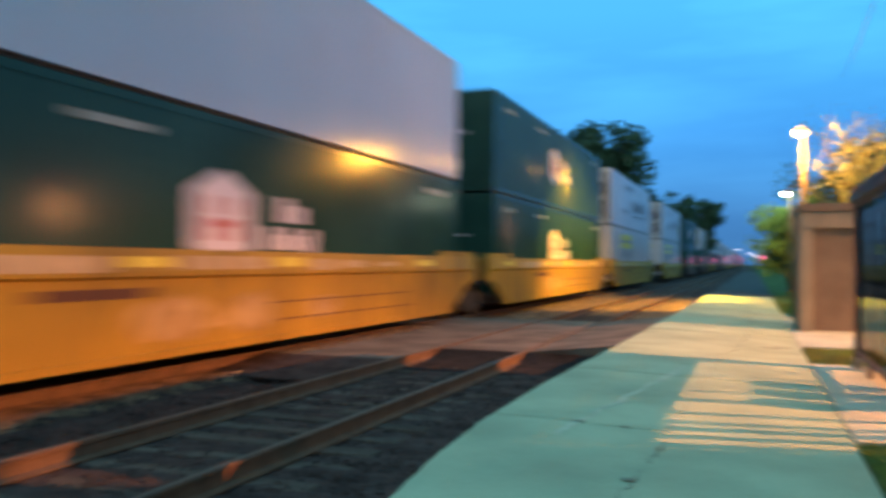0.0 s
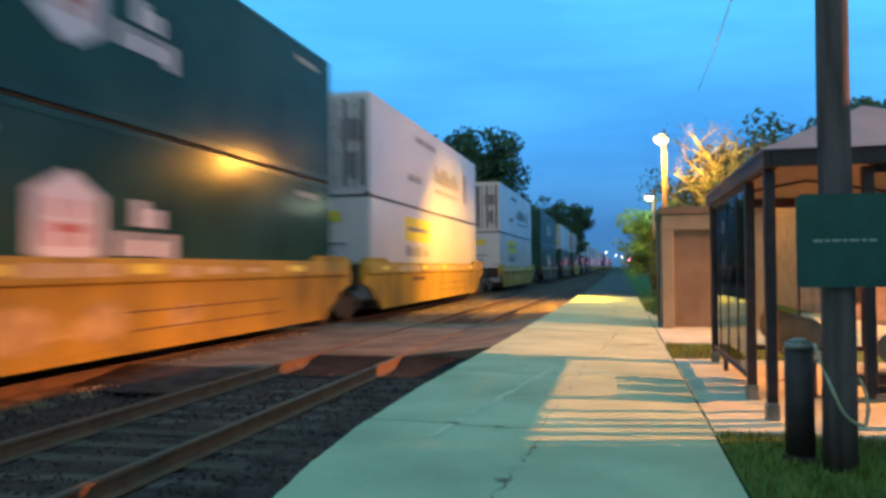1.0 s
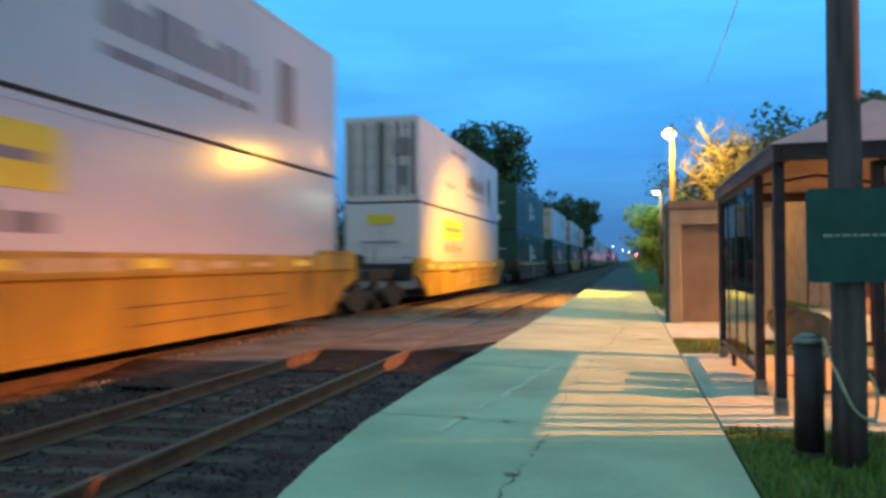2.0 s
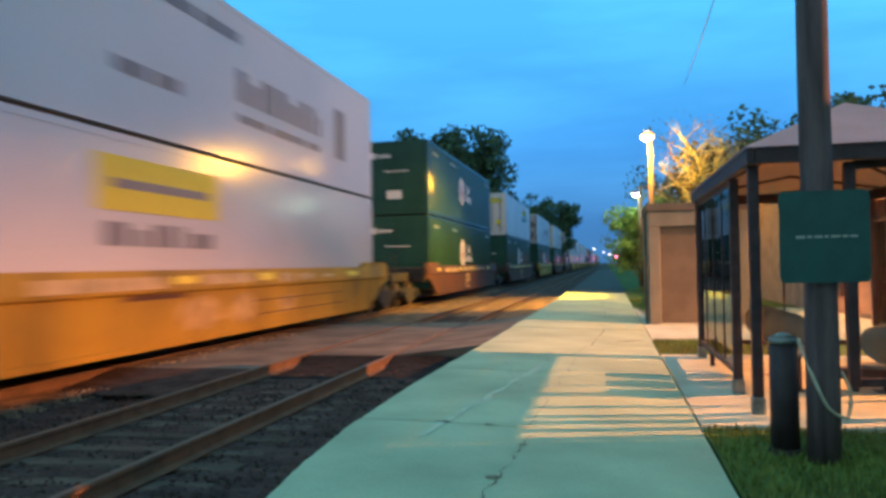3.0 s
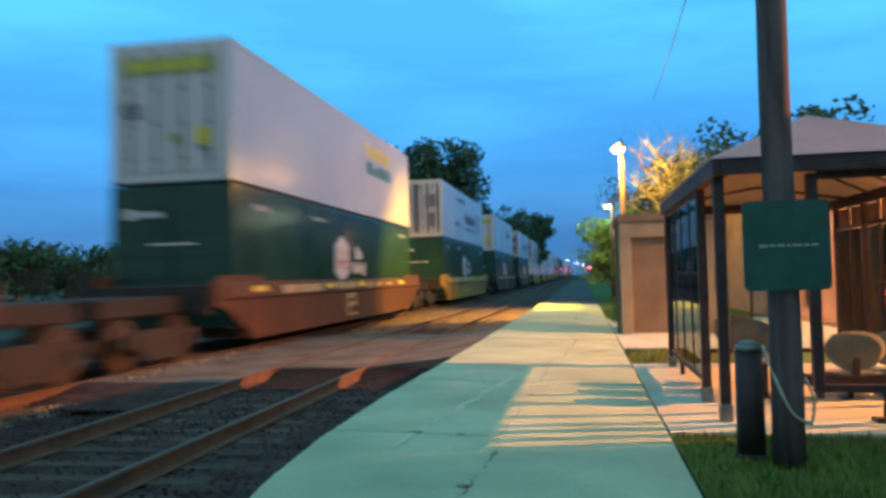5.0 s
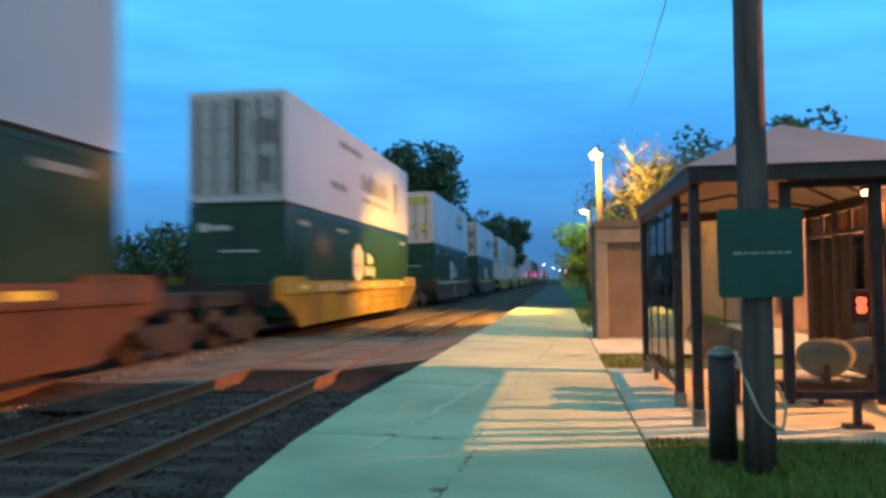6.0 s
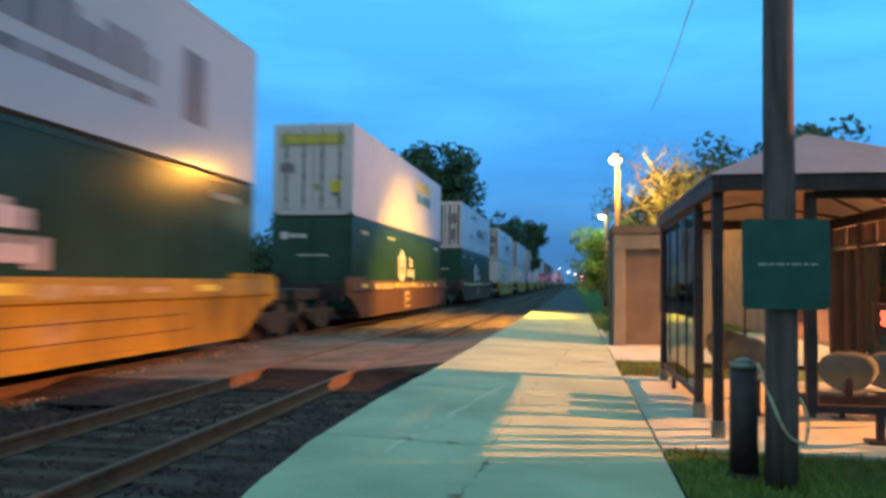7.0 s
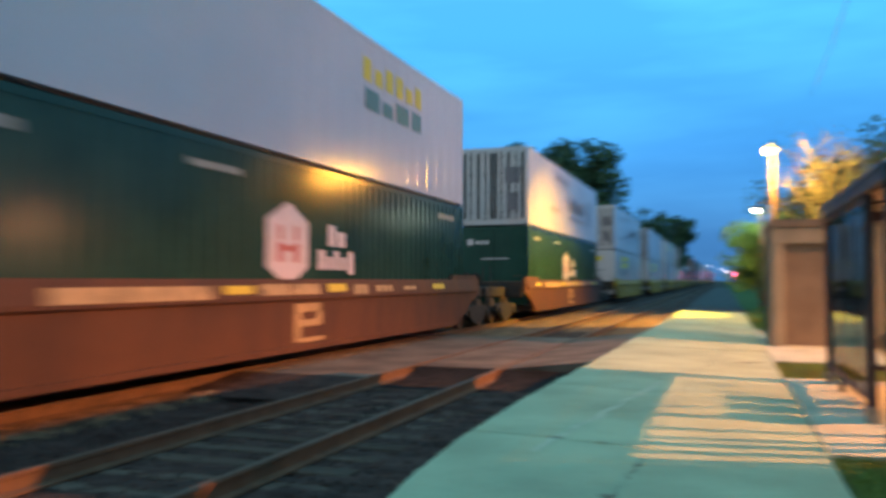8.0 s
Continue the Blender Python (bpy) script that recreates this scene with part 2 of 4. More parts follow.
def box(bm, x0, x1, y0, y1, z0, z1, bevel=0.0):
    made = bmesh.ops.create_cube(bm, size=1.0, matrix=Matrix.Translation(((x0 + x1) / 2, (y0 + y1) / 2, (z0 + z1) / 2)) @ Matrix.Diagonal((abs(x1 - x0), abs(y1 - y0), abs(z1 - z0), 1)))
    if bevel:
        es = {e for v in made["verts"] for e in v.link_edges}
        bmesh.ops.bevel(bm, geom=list(es), offset=bevel, segments=1, affect="EDGES")
    return bm


def rod(bm, a, b, r0, r1=None, seg=10, caps=True):
    a, b = Vector(a), Vector(b)
    d = b - a
    m = Matrix.Translation((a + b) / 2) @ d.to_track_quat("Z", "Y").to_matrix().to_4x4()
    bmesh.ops.create_cone(bm, cap_ends=caps, segments=seg, radius1=r0, radius2=r0 if r1 is None else r1, depth=d.length, matrix=m)
    return bm


def prism(bm, outline, axis, lo, hi):
    """A closed outline of (a, b) pairs, pushed along one axis: 'x' takes (y, z), 'y' (x, z), 'z' (x, y)."""
    def at(p, v):
        return {"x": (v, p[0], p[1]), "y": (p[0], v, p[1]), "z": (p[0], p[1], v)}[axis]
    lo_v = [bm.verts.new(at(p, lo)) for p in outline]
    hi_v = [bm.verts.new(at(p, hi)) for p in outline]
    n = len(outline)
    bm.faces.new(lo_v)
    bm.faces.new(hi_v[::-1])
    for i in range(n):
        bm.faces.new((lo_v[i], hi_v[i], hi_v[(i + 1) % n], lo_v[(i + 1) % n]))
    return bm


def tube(bm, pts, r, seg=6):
    rings = []
    for i, p in enumerate(pts):
        p = Vector(p)
        d = (Vector(pts[min(i + 1, len(pts) - 1)]) - Vector(pts[max(i - 1, 0)])).normalized()
        u = d.cross(Vector((0.31, 0.2, 0.93))).normalized()
        v = d.cross(u)
        rr = r[i] if isinstance(r, (list, tuple)) else r
        rings.append([bm.verts.new(p + (u * math.cos(k * math.tau / seg) + v * math.sin(k * math.tau / seg)) * rr) for k in range(seg)])
    for a, b in zip(rings, rings[1:]):
        for k in range(seg):
            bm.faces.new((a[k], a[(k + 1) % seg], b[(k + 1) % seg], b[k]))
    bm.faces.new(rings[0][::-1])
    bm.faces.new(rings[-1])
    return bm


def data_of(name, bm, mat, smooth=False):
    bmesh.ops.recalc_face_normals(bm, faces=bm.faces[:])
    me = bpy.data.meshes.new(name)
    bm.to_mesh(me)
    bm.free()
    me.materials.append(mat)
    if smooth:
        for p in me.polygons:
            p.use_smooth = True
    return me


def part(name, bm, mat, parent, label="", smooth=False):
    ob = new(name, data_of(name, bm, mat, smooth))
    ob.parent = parent
    return tagged(ob, label)


def solid(name, bm, mat, label, category, kind="", smooth=False, group=""):
    return tagged(new(name, data_of(name, bm, mat, smooth)), label, category, group, kind)


def thing(name, label, category, at=(0, 0, 0), group="", kind=""):
    ob = new(name)
    ob.empty_display_size = 0.2
    ob.location = at
    return tagged(ob, label, category, group, kind)


def B():
    return bmesh.new()

# ---- ground, platform, tracks ----
X_EDGE, X_RIGHT = -2.02, 0.53
NEAR, FAR = -4.35, -8.17
RAIL_Z = -0.20


def slope(x):
    return -0.03 * (x - X_EDGE)


ground_bm = B()
box(ground_bm, -1500, 1500, -400, 3000, -1.6, -0.62)
solid("ground", ground_bm, EARTH, "dark earth and weeds reaching to the horizon", "ground", "structure")


def ballast_bed():
    nx, ny = 44, 520
    verts, faces = [], []
    for j in range(ny + 1):
        y = -14 + 74 * (j / ny) if j < ny else 400.0
        for i in range(nx + 1):
            x = -12.2 + (12.2 + X_EDGE - 0.16) * i / nx
            z = -0.372
            mid = (NEAR + FAR) / 2
            z -= 0.07 * math.exp(-((x - mid) / 0.35) ** 2)
            if x < -10.2:
                z -= 0.16 * min(1.0, (-10.2 - x) / 1.2)
            z += 0.028 * noise.noise(Vector((x * 7, y * 7, 0))) + 0.02 * noise.noise(Vector((x * 19, y * 19, 3)))
            verts.append((x, y, z))
    for j in range(ny):
        for i in range(nx):
            a = j * (nx + 1) + i
            faces.append((a, a + 1, a + nx + 2, a + nx + 1))
    me = bpy.data.meshes.new("ballast_bed")
    me.from_pydata(verts, [], faces)
    me.materials.append(BALLAST)
    return tagged(new("ballast_bed", me), "dark grey crushed stone ballast under both tracks", "ballast", kind="structure")


ballast_bed()


def loose_stones():
    rng = np.random.default_rng(4)
    base = [Vector(v) for v in ((1, 0, 0), (-1, 0, 0), (0, 1, 0), (0, -1, 0), (0, 0, 1), (0, 0, -1))]
    tri = ((0, 2, 4), (2, 1, 4), (1, 3, 4), (3, 0, 4), (2, 0, 5), (1, 2, 5), (3, 1, 5), (0, 3, 5))
    verts, faces = [], []
    for k in range(11000):
        y = 3.0 + 27 * rng.random() ** 1.6
        x = rng.uniform(-7.25, X_EDGE - 0.1)
        if 13.0 < y < 21.0:
            continue
        if min(abs(x - NEAR + 0.75), abs(x - NEAR - 0.75)) < 0.09:
            continue
        s = rng.uniform(0.012, 0.03)
        q = Euler(rng.uniform(0, 6.28, 3)).to_matrix()
        n0 = len(verts)
        for v in base:
            w = q @ Vector((v.x * rng.uniform(0.7, 1.3), v.y * rng.uniform(0.7, 1.3), v.z * rng.uniform(0.5, 1.0))) * s
            verts.append((x + w.x, y + w.y, -0.366 + w.z))
        faces += [(a + n0, b + n0, c + n0) for a, b, c in tri]
    me = bpy.data.meshes.new("ballast_stones")
    me.from_pydata(verts, [], faces)
    me.materials.append(STONE)
    return tagged(new("ballast_stones", me), "loose broken ballast stones between the rails", "gravel", kind="stuff")


loose_stones()


def rail_profile():
    return [(-0.07, 0.0), (0.07, 0.0), (0.07, 0.012), (0.012, 0.03), (0.012, 0.115), (0.036, 0.125), (0.036, 0.15),
            (-0.036, 0.15), (-0.036, 0.125), (-0.012, 0.115), (-0.012, 0.03), (-0.07, 0.012)]


def track(centre, label):
    top = thing("railway_track", label, "track", (centre, 0, 0), kind="structure")
    for sx in (-0.75, 0.75):
        bm = B()
        prism(bm, [(sx + a, RAIL_Z - 0.157 + b) for a, b in rail_profile()], "y", -30, 620)
        r = part("rail", bm, RAIL, top, "rust-brown steel rail")
        bm = B()
        box(bm, sx - 0.03, sx + 0.03, -30, 620, RAIL_Z - 0.008, RAIL_Z)
        part("rail_head", bm, RAILTOP, r, "worn shiny running surface")
    return top


near_track = track(NEAR, "empty railway track with rusty rails on timber ties beside the platform")
far_track = track(FAR, "railway track under the passing freight train")



# paler gravel band laid where lamplight falls, the brightness painted in
def gravel_strip():
    nx, ny = 16, 420
    verts, faces = [], []
    for j in range(ny + 1):
        y = -10 + 60 * j / ny
        for i in range(nx + 1):
            x = -7.34 + 0.72 * i / nx
            z = -0.348 - 0.05 * (i / nx) ** 3 + 0.022 * noise.noise(Vector((x * 9, y * 9, 7))) + 0.014 * noise.noise(Vector((x * 23, y * 23, 1)))
            verts.append((x, y, z))
    for j in range(ny):
        for i in range(nx):
            a = j * (nx + 1) + i
            faces.append((a, a + 1, a + nx + 2, a + nx + 1))
    me = bpy.data.meshes.new("gravel_strip")
    me.from_pydata(verts, [], faces)
    me.materials.append(LIT_GRAVEL)
    return tagged(new("gravel_strip", me), "paler gravel strip beside the occupied track, with lamplight in its colour", "gravel", kind="structure")


gravel_strip()


# same ballast as elsewhere; the lamp's strong light is put into its pale colour
def dusty_ballast(x0, x1, y0, y1, z0):
    nx, ny = 14, 120
    verts, faces = [], []
    for j in range(ny + 1):
        y = y0 + (y1 - y0) * j / ny
        for i in range(nx + 1):
            x = x0 + (x1 - x0) * i / nx
            side = min(1.0, 6 * min(i, nx - i) / nx) * min(1.0, 8 * min(j, ny - j) / ny)
            verts.append((x, y, z0 - 0.05 * (1 - side) + 0.022 * noise.noise(Vector((x * 5, y * 5, 9))) + 0.016 * noise.noise(Vector((x * 15, y * 15, 4)))))
    for j in range(ny):
        for i in range(nx):
            a = j * (nx + 1) + i
            faces.append((a, a + 1, a + nx + 2, a + nx + 1))
    me = bpy.data.meshes.new("dusty_ballast")
    me.from_pydata(verts, [], faces)
    me.materials.append(LIT_GRAVEL)
    return tagged(new("dusty_ballast", me), "ballast beyond the foot crossing, lamplight put into its pale colour", "gravel", kind="structure")


dusty_ballast(FAR + 0.85, NEAR - 0.85, 21.6, 40.0, -0.318)
dusty_ballast(NEAR - 0.62, NEAR + 0.62, 25.0, 40.0, -0.322)
dusty_ballast(NEAR + 0.85, X_EDGE - 0.25, 23.5, 40.0, -0.318)


def pale_stones():
    rng = np.random.default_rng(14)
    base = [Vector(v) for v in ((1, 0, 0), (-1, 0, 0), (0, 1, 0), (0, -1, 0), (0, 0, 1), (0, 0, -1))]
    tri = ((0, 2, 4), (2, 1, 4), (1, 3, 4), (3, 0, 4), (2, 0, 5), (1, 2, 5), (3, 1, 5), (0, 3, 5))
    verts, faces = [], []
    for k in range(420):
        y = rng.uniform(10.2, 17.5)
        x = -6.90 + 0.13 * rng.normal()
        s = rng.uniform(0.012, 0.04)
        q = Euler(rng.uniform(0, 6.28, 3)).to_matrix()
        n0 = len(verts)
        for v in base:
            w = q @ Vector((v.x * rng.uniform(0.7, 1.4), v.y * rng.uniform(0.7, 1.4), v.z * rng.uniform(0.5, 1.0))) * s
            verts.append((x + w.x, y + w.y, (-0.36 if y < 11.9 else RAIL_Z - 0.012) + w.z))
        faces += [(a + n0, b + n0, c + n0) for a, b, c in tri]
    me = bpy.data.meshes.new("pale_stones")
    me.from_pydata(verts, [], faces)
    me.materials.append(PALE_STONE)
    return tagged(new("pale_stones", me), "pale broken stones scattered along the gravel strip", "gravel", kind="stuff")


pale_stones()

# platform: concrete slabs with open joints
platform = thing("platform", "pale concrete station platform with cracks and joints", "platform", kind="structure")
SLAB = 3.05
GAP = 0.011


EDGE = [(-20, -1.90), (3.0, -1.88), (5.0, -1.93), (5.6, -2.00), (6.2, -2.08), (7.1, -2.14), (8.9, -2.17), (11.5, -2.12), (15.0, -2.06), (26.5, -1.94), (60, -1.92)]


def edge_x(y):
    """The platform's worn, slightly bowed track-side edge."""
    for (ya, xa), (yb, xb) in zip(EDGE, EDGE[1:]):
        if y <= yb:
            x = xa + (xb - xa) * (y - ya) / (yb - ya)
            break
    return x + 0.016 * noise.noise(Vector((y * 1.3, 0.4, 2))) + 0.010 * noise.noise(Vector((y * 4.7, 3, 1)))


def slab_data(y0, x1, length, depth=0.5):
    """One slab with a crumbling edge; its own y starts at 0."""
    bm = B()
    n = 22
    rings = []
    for i in range(n + 1):
        yl = (length - GAP) * i / n
        x0 = edge_x(y0 + yl)
        chip = 0.02 + 0.02 * abs(noise.noise(Vector(((y0 + yl) * 3.1, 7, 0))))
        rings.append([bm.verts.new((a, yl, b)) for a, b in ((x0, -depth), (x1, -depth), (x1, slope(x1)), (x0 + chip, slope(x0)), (x0, slope(x0) - chip))])
    for a, b in zip(rings, rings[1:]):
        for k in range(5):
            bm.faces.new((a[k], a[(k + 1) % 5], b[(k + 1) % 5], b[k]))
    bm.faces.new(rings[0][::-1])
    bm.faces.new(rings[-1])
    return data_of("slab", bm, CONCRETE)


for k in range(-5, 9):
    s = new("slab", slab_data(7.52 + k * SLAB, X_RIGHT - 0.024, SLAB))
    s.parent = platform
    s.location = (0, 7.52 + k * SLAB, 0.004 * math.sin(k * 2.7))

pad = B()
prism(pad, [(X_RIGHT, -0.5), (5.2, -0.5), (5.2, -0.09), (X_RIGHT, slope(X_RIGHT) - 0.004)], "y", 7.95, 12.80)
solid("shelter_pad", pad, PAD, "pale concrete pad under the waiting shelter", "pavement", "structure")
pad = B()
prism(pad, [(X_RIGHT, -0.5), (5.2, -0.5), (5.2, -0.09), (X_RIGHT, slope(X_RIGHT) - 0.004)], "y", 15.10, 24.0)
solid("path_pad", pad, PAD, "pale concrete path round the utility building", "pavement", "structure")


def ribbon(bm, pts, widths, z_up=0.004):
    """A thin, crooked strip on the platform's surface."""
    left, right = [], []
    for i, (x, y) in enumerate(pts):
        a, b = pts[max(i - 1, 0)], pts[min(i + 1, len(pts) - 1)]
        d = Vector((b[0] - a[0], b[1] - a[1])).normalized()
        w = widths[i] / 2
        for side, s in ((left, 1), (right, -1)):
            px, py = x - d.y * w * s, y + d.x * w * s
            side.append(bm.verts.new((px, py, slope(px) + z_up)))
    for i in range(len(pts) - 1):
        bm.faces.new((left[i], left[i + 1], right[i + 1], right[i]))
    return bm


def crooked(x0, y0, x1, y1, n, wob, seed):
    rng = random.Random(seed)
    return [(x0 + (x1 - x0) * i / n + rng.uniform(-wob, wob), y0 + (y1 - y0) * i / n) for i in range(n + 1)]


CRACKS = [((-0.90, 5.0), (-0.80, 6.3), 0.022, 0.022, 1), ((-0.80, 6.5), (-0.74, 7.2), 0.02, 0.022, 2), ((-0.78, 7.4), (-0.62, 11.9), 0.012, 0.05, 3),
          ((-0.62, 12.3), (-0.30, 15.2), 0.025, 0.06, 4), ((-0.35, 15.2), (-0.22, 21.0), 0.03, 0.07, 5), ((-0.3, 21.5), (-0.4, 27), 0.03, 0.06, 6),
          ((-1.42, 11.3), (-1.05, 9.3), 0.01, 0.04, 7)]
for (xa, ya), (xb, yb), w, wob, seed in CRACKS:
    rng = random.Random(seed)
    pts = crooked(xa, ya, xb, yb, 14, wob, seed)
    solid("pavement_crack", ribbon(B(), pts, [w * rng.uniform(0.1, 0.75) for _ in pts]), CRACK, "dark weathered crack in the concrete", "crack", "structure")
pts = crooked(-1.50, 7.0, -0.95, 11.3, 16, 0.03, 9)
solid("pavement_patch", ribbon(B(), pts, [random.Random(40 + i).uniform(0.015, 0.10) for i in range(len(pts))]), PATCH, "pale filler smeared along a joint", "patch", "structure")
for x, y, r, seed in ((-1.45, 7.52, 0.06, 1), (-1.08, 7.5, 0.05, 2), (-0.84, 6.05, 0.055, 3), (-0.76, 6.9, 0.04, 4), (0.08, 14.4, 0.16, 5), (0.26, 14.6, 0.12, 6), (-0.95, 11.6, 0.04, 7)):
    rng = random.Random(seed)
    bm = B()
    vs = []
    for k in range(12):
        a = k * math.tau / 12
        px, py = x + r * math.cos(a) * rng.uniform(0.5, 1.2), y + 0.5 * r * math.sin(a) * rng.uniform(0.5, 1.2)
        vs.append(bm.verts.new((px, py, slope(px) + 0.009)))
    bm.faces.new(vs)
    solid("debris_patch", bm, CRACK, "small dark clump of dirt in a joint", "debris", "structure")

walk_bm = B()
prism(walk_bm, [(X_EDGE + 0.1, -0.5), (X_RIGHT, -0.5), (X_RIGHT, -0.10), (X_EDGE + 0.1, -0.06)], "y", 7.52 + 9 * SLAB, 150)
solid("asphalt_path", walk_bm, PATHMAT, "dark asphalt path that continues beyond the concrete platform", "path", "structure")
# crossing panels, flush with the rails
crossing = thing("crossing", "worn asphalt foot crossing over the tracks", "crossing", kind="structure")
CY0, CY1 = 13.6, 20.7
for x0, x1, z0, z1 in ((NEAR + 0.80, X_EDGE - 0.01, RAIL_Z - 0.012, -0.03), (NEAR - 0.66, NEAR + 0.66, RAIL_Z - 0.012, RAIL_Z - 0.012),
                       (FAR + 0.80, NEAR - 0.80, RAIL_Z - 0.012, RAIL_Z - 0.012), (FAR - 0.66, FAR + 0.66, RAIL_Z - 0.02, RAIL_Z - 0.02),
                       (-11.5, FAR - 0.80, RAIL_Z - 0.05, RAIL_Z - 0.012)):
    n = 4
    y_first = 11.9 if (x0, x1) == (FAR + 0.80, NEAR - 0.80) else CY0
    for k in range(n):
        bm = B()
        ya, yb = y_first + (CY1 - y_first) * k / n, y_first + (CY1 - y_first) * (k + 1) / n - 0.012
        prism(bm, [(x0, -0.5), (x1, -0.5), (x1, z1), (x0, z0)], "y", ya, yb)
        part("panel", bm, CROSSING, crossing)

# ballast heaped against the crossing's two ends, near-black at the near track's near end
for near_end, (ya, yb) in ((True, (CY0 - 1.6, CY0 - 0.004)), (False, (CY1 + 1.2, CY1 + 0.004))):
    for x0, x1 in ((NEAR + 0.80, X_EDGE - 0.17), (NEAR - 0.66, NEAR + 0.66), (FAR + 0.80, NEAR - 0.80)):
        if near_end and x0 == FAR + 0.80:
            ya, yb = 11.9 - 1.5, 11.9 - 0.004
        bm = B()
        nx, ny = 12, 24
        grid = []
        for j in range(ny + 1):
            f = j / ny
            row = []
            for i in range(nx + 1):
                x, y = x0 + (x1 - x0) * i / nx, ya + (yb - ya) * f
                z = -0.362 + (RAIL_Z - 0.02 + 0.362) * f ** (5.0 if near_end and x0 > FAR + 0.80 else 1.4) + (0.02 * noise.noise(Vector((x * 8, y * 8, 5))) + 0.012 * noise.noise(Vector((x * 21, y * 21, 2)))) * (1 - f ** 4)
                row.append(bm.verts.new((x, y, z)))
            grid.append(row)
        for a, b in zip(grid, grid[1:]):
            for i in range(nx):
                bm.faces.new((a[i], a[i + 1], b[i + 1], b[i]))
        part("apron", bm, DARK_BALLAST if near_end and x0 > FAR + 0.80 else BALLAST, crossing)

# land beside the platform
lawn = B()
prism(lawn, [(X_RIGHT + 0.01, -0.6), (9.0, -0.6), (9.0, -0.10), (X_RIGHT + 0.01, -0.105)], "y", -14, 7.94)
prism(lawn, [(X_RIGHT + 0.01, -0.6), (9.0, -0.6), (9.0, -0.10), (X_RIGHT + 0.01, -0.105)], "y", 12.81, 15.09)
prism(lawn, [(X_RIGHT + 0.01, -0.6), (9.0, -0.6), (9.0, -0.10), (X_RIGHT + 0.01, -0.105)], "y", 24.01, 300)
solid("lawn", lawn, GRASS, "patchy lawn soil beside the platform", "grass", "structure")
lot = B()
box(lot, 9.0, 60, -14, 300, -0.6, -0.12)
box(lot, 5.2, 9.0, 7.94, 12.81, -0.6, -0.12)
box(lot, 5.2, 9.0, 15.09, 24.01, -0.6, -0.12)
solid("parking_lot", lot, CROSSING, "worn asphalt car park behind the shelter", "road", "structure")


def grass_blades():
    rng = np.random.default_rng(8)
    verts, faces = [], []
    zones = [(X_RIGHT + 0.02, 4.2, 4.4, 7.93, 15000), (X_RIGHT + 0.02, 2.6, 12.83, 15.05, 2600), (X_RIGHT + 0.0, 1.1, 21.0, 30.0, 1800)]
    for xa, xb, ya, yb, n in zones:
        for _ in range(n):
            x, y = rng.uniform(xa, xb), rng.uniform(ya, yb)
            h, a, w = rng.uniform(0.025, 0.075), rng.uniform(0, 6.28), rng.uniform(0.004, 0.009)
            dx, dy = math.cos(a), math.sin(a)
            lean = rng.uniform(0.0, 0.05)
            n0 = len(verts)
            verts += [(x - dx * w, y - dy * w, -0.11), (x + dx * w, y + dy * w, -0.11), (x - dy * lean, y + dx * lean, -0.105 + h)]
            faces.append((n0, n0 + 1, n0 + 2))
    me = bpy.data.meshes.new("grass")
    me.from_pydata(verts, [], faces)
    me.materials.append(BLADE)
    return tagged(new("grass", me), "short patchy green and straw grass blades", "grass", kind="stuff")


grass_blades()

# plain buildings behind the shelter; the first is unseen, added to shade the platform
bld = B()
box(bld, 5.0, 9.0, -14, 9.07, -0.3, 3.52)
solid("station_building", bld, STUCCO, "plain tan block beside the lawn, added out of view to shade the platform", "building")
brick_building = thing("brick_building", "low brown brick building beyond the car park", "building")
part("wall", box(B(), 4.9, 24, 22, 34, -0.3, 3.3), BRICK, brick_building)
part("roof", box(B(), 4.7, 24.2, 21.8, 34.2, 3.3, 3.45), STUCCO_DARK, brick_building)
for k in range(12):
    part("window", box(B(), 5.3 + k * 0.75, 5.62 + k * 0.75, 21.95, 21.999, 0.3, 2.5), BRONZE, brick_building)

wall_lamp = thing("wall_lamp", "small wall lamp glowing orange on the brick building", "lamp", (7.3, 20.3, 3.1))
part("bracket", box(B(), -0.04, 0.04, 0.05, 1.70, -0.03, 0.03), BRONZE, wall_lamp)
bm = B()
bmesh.ops.create_uvsphere(bm, u_segments=14, v_segments=8, radius=0.14)
part("lens", bm, BULB, wall_lamp, "glowing lamp lens", True)

# ---- waiting shelter ----
SX0, SX1, SY0, SY1, EAVE = 1.05, 3.20, 8.49, 12.53, 2.06
shelter = thing("waiting_shelter", "dark bronze glazed waiting shelter with a grey hipped roof", "shelter", (SX0, SY0, -0.09))
GLASS = glass("shelter_glass", (0.80, 0.84, 0.84), 0.03)


def sh_box(name, mat, x0, x1, y0, y1, z0, z1, parent=None, label="", bevel=0.006):
    bm = box(B(), x0 - SX0, x1 - SX0, y0 - SY0, y1 - SY0, z0 + 0.09, z1 + 0.09, bevel)
    return part(name, bm, mat, parent or shelter, label)


def sh_post(x, y, w=0.085, foot=True, z1=2.0):
    p = sh_box("post", BRONZE, x - w / 2, x + w / 2, y - w / 2, y + w / 2, 0.06 if foot else -0.09, z1)
    if foot:
        sh_box("foot", GALV, x - w * 0.62, x + w * 0.62, y - w * 0.62, y + w * 0.62, -0.09, 0.06, p, "galvanised post foot")
    return p


for y in (8.49, 9.53, 12.53):
    sh_post(SX0, y)
sh_post(SX0 + 0.02, 11.62, 0.05, False)
sh_post(SX1, SY0)
for x in (1.80, 2.52):
    sh_box("post", BRONZE, x - 0.042, x + 0.042, SY0 - 0.042, SY0 + 0.042, 0.15, 2.0)
for x in (1.75, 2.47, SX1):
    sh_post(x, SY1, 0.07)
for y in (9.5, 10.5, 11.5):
    sh_post(SX1, y, 0.07)
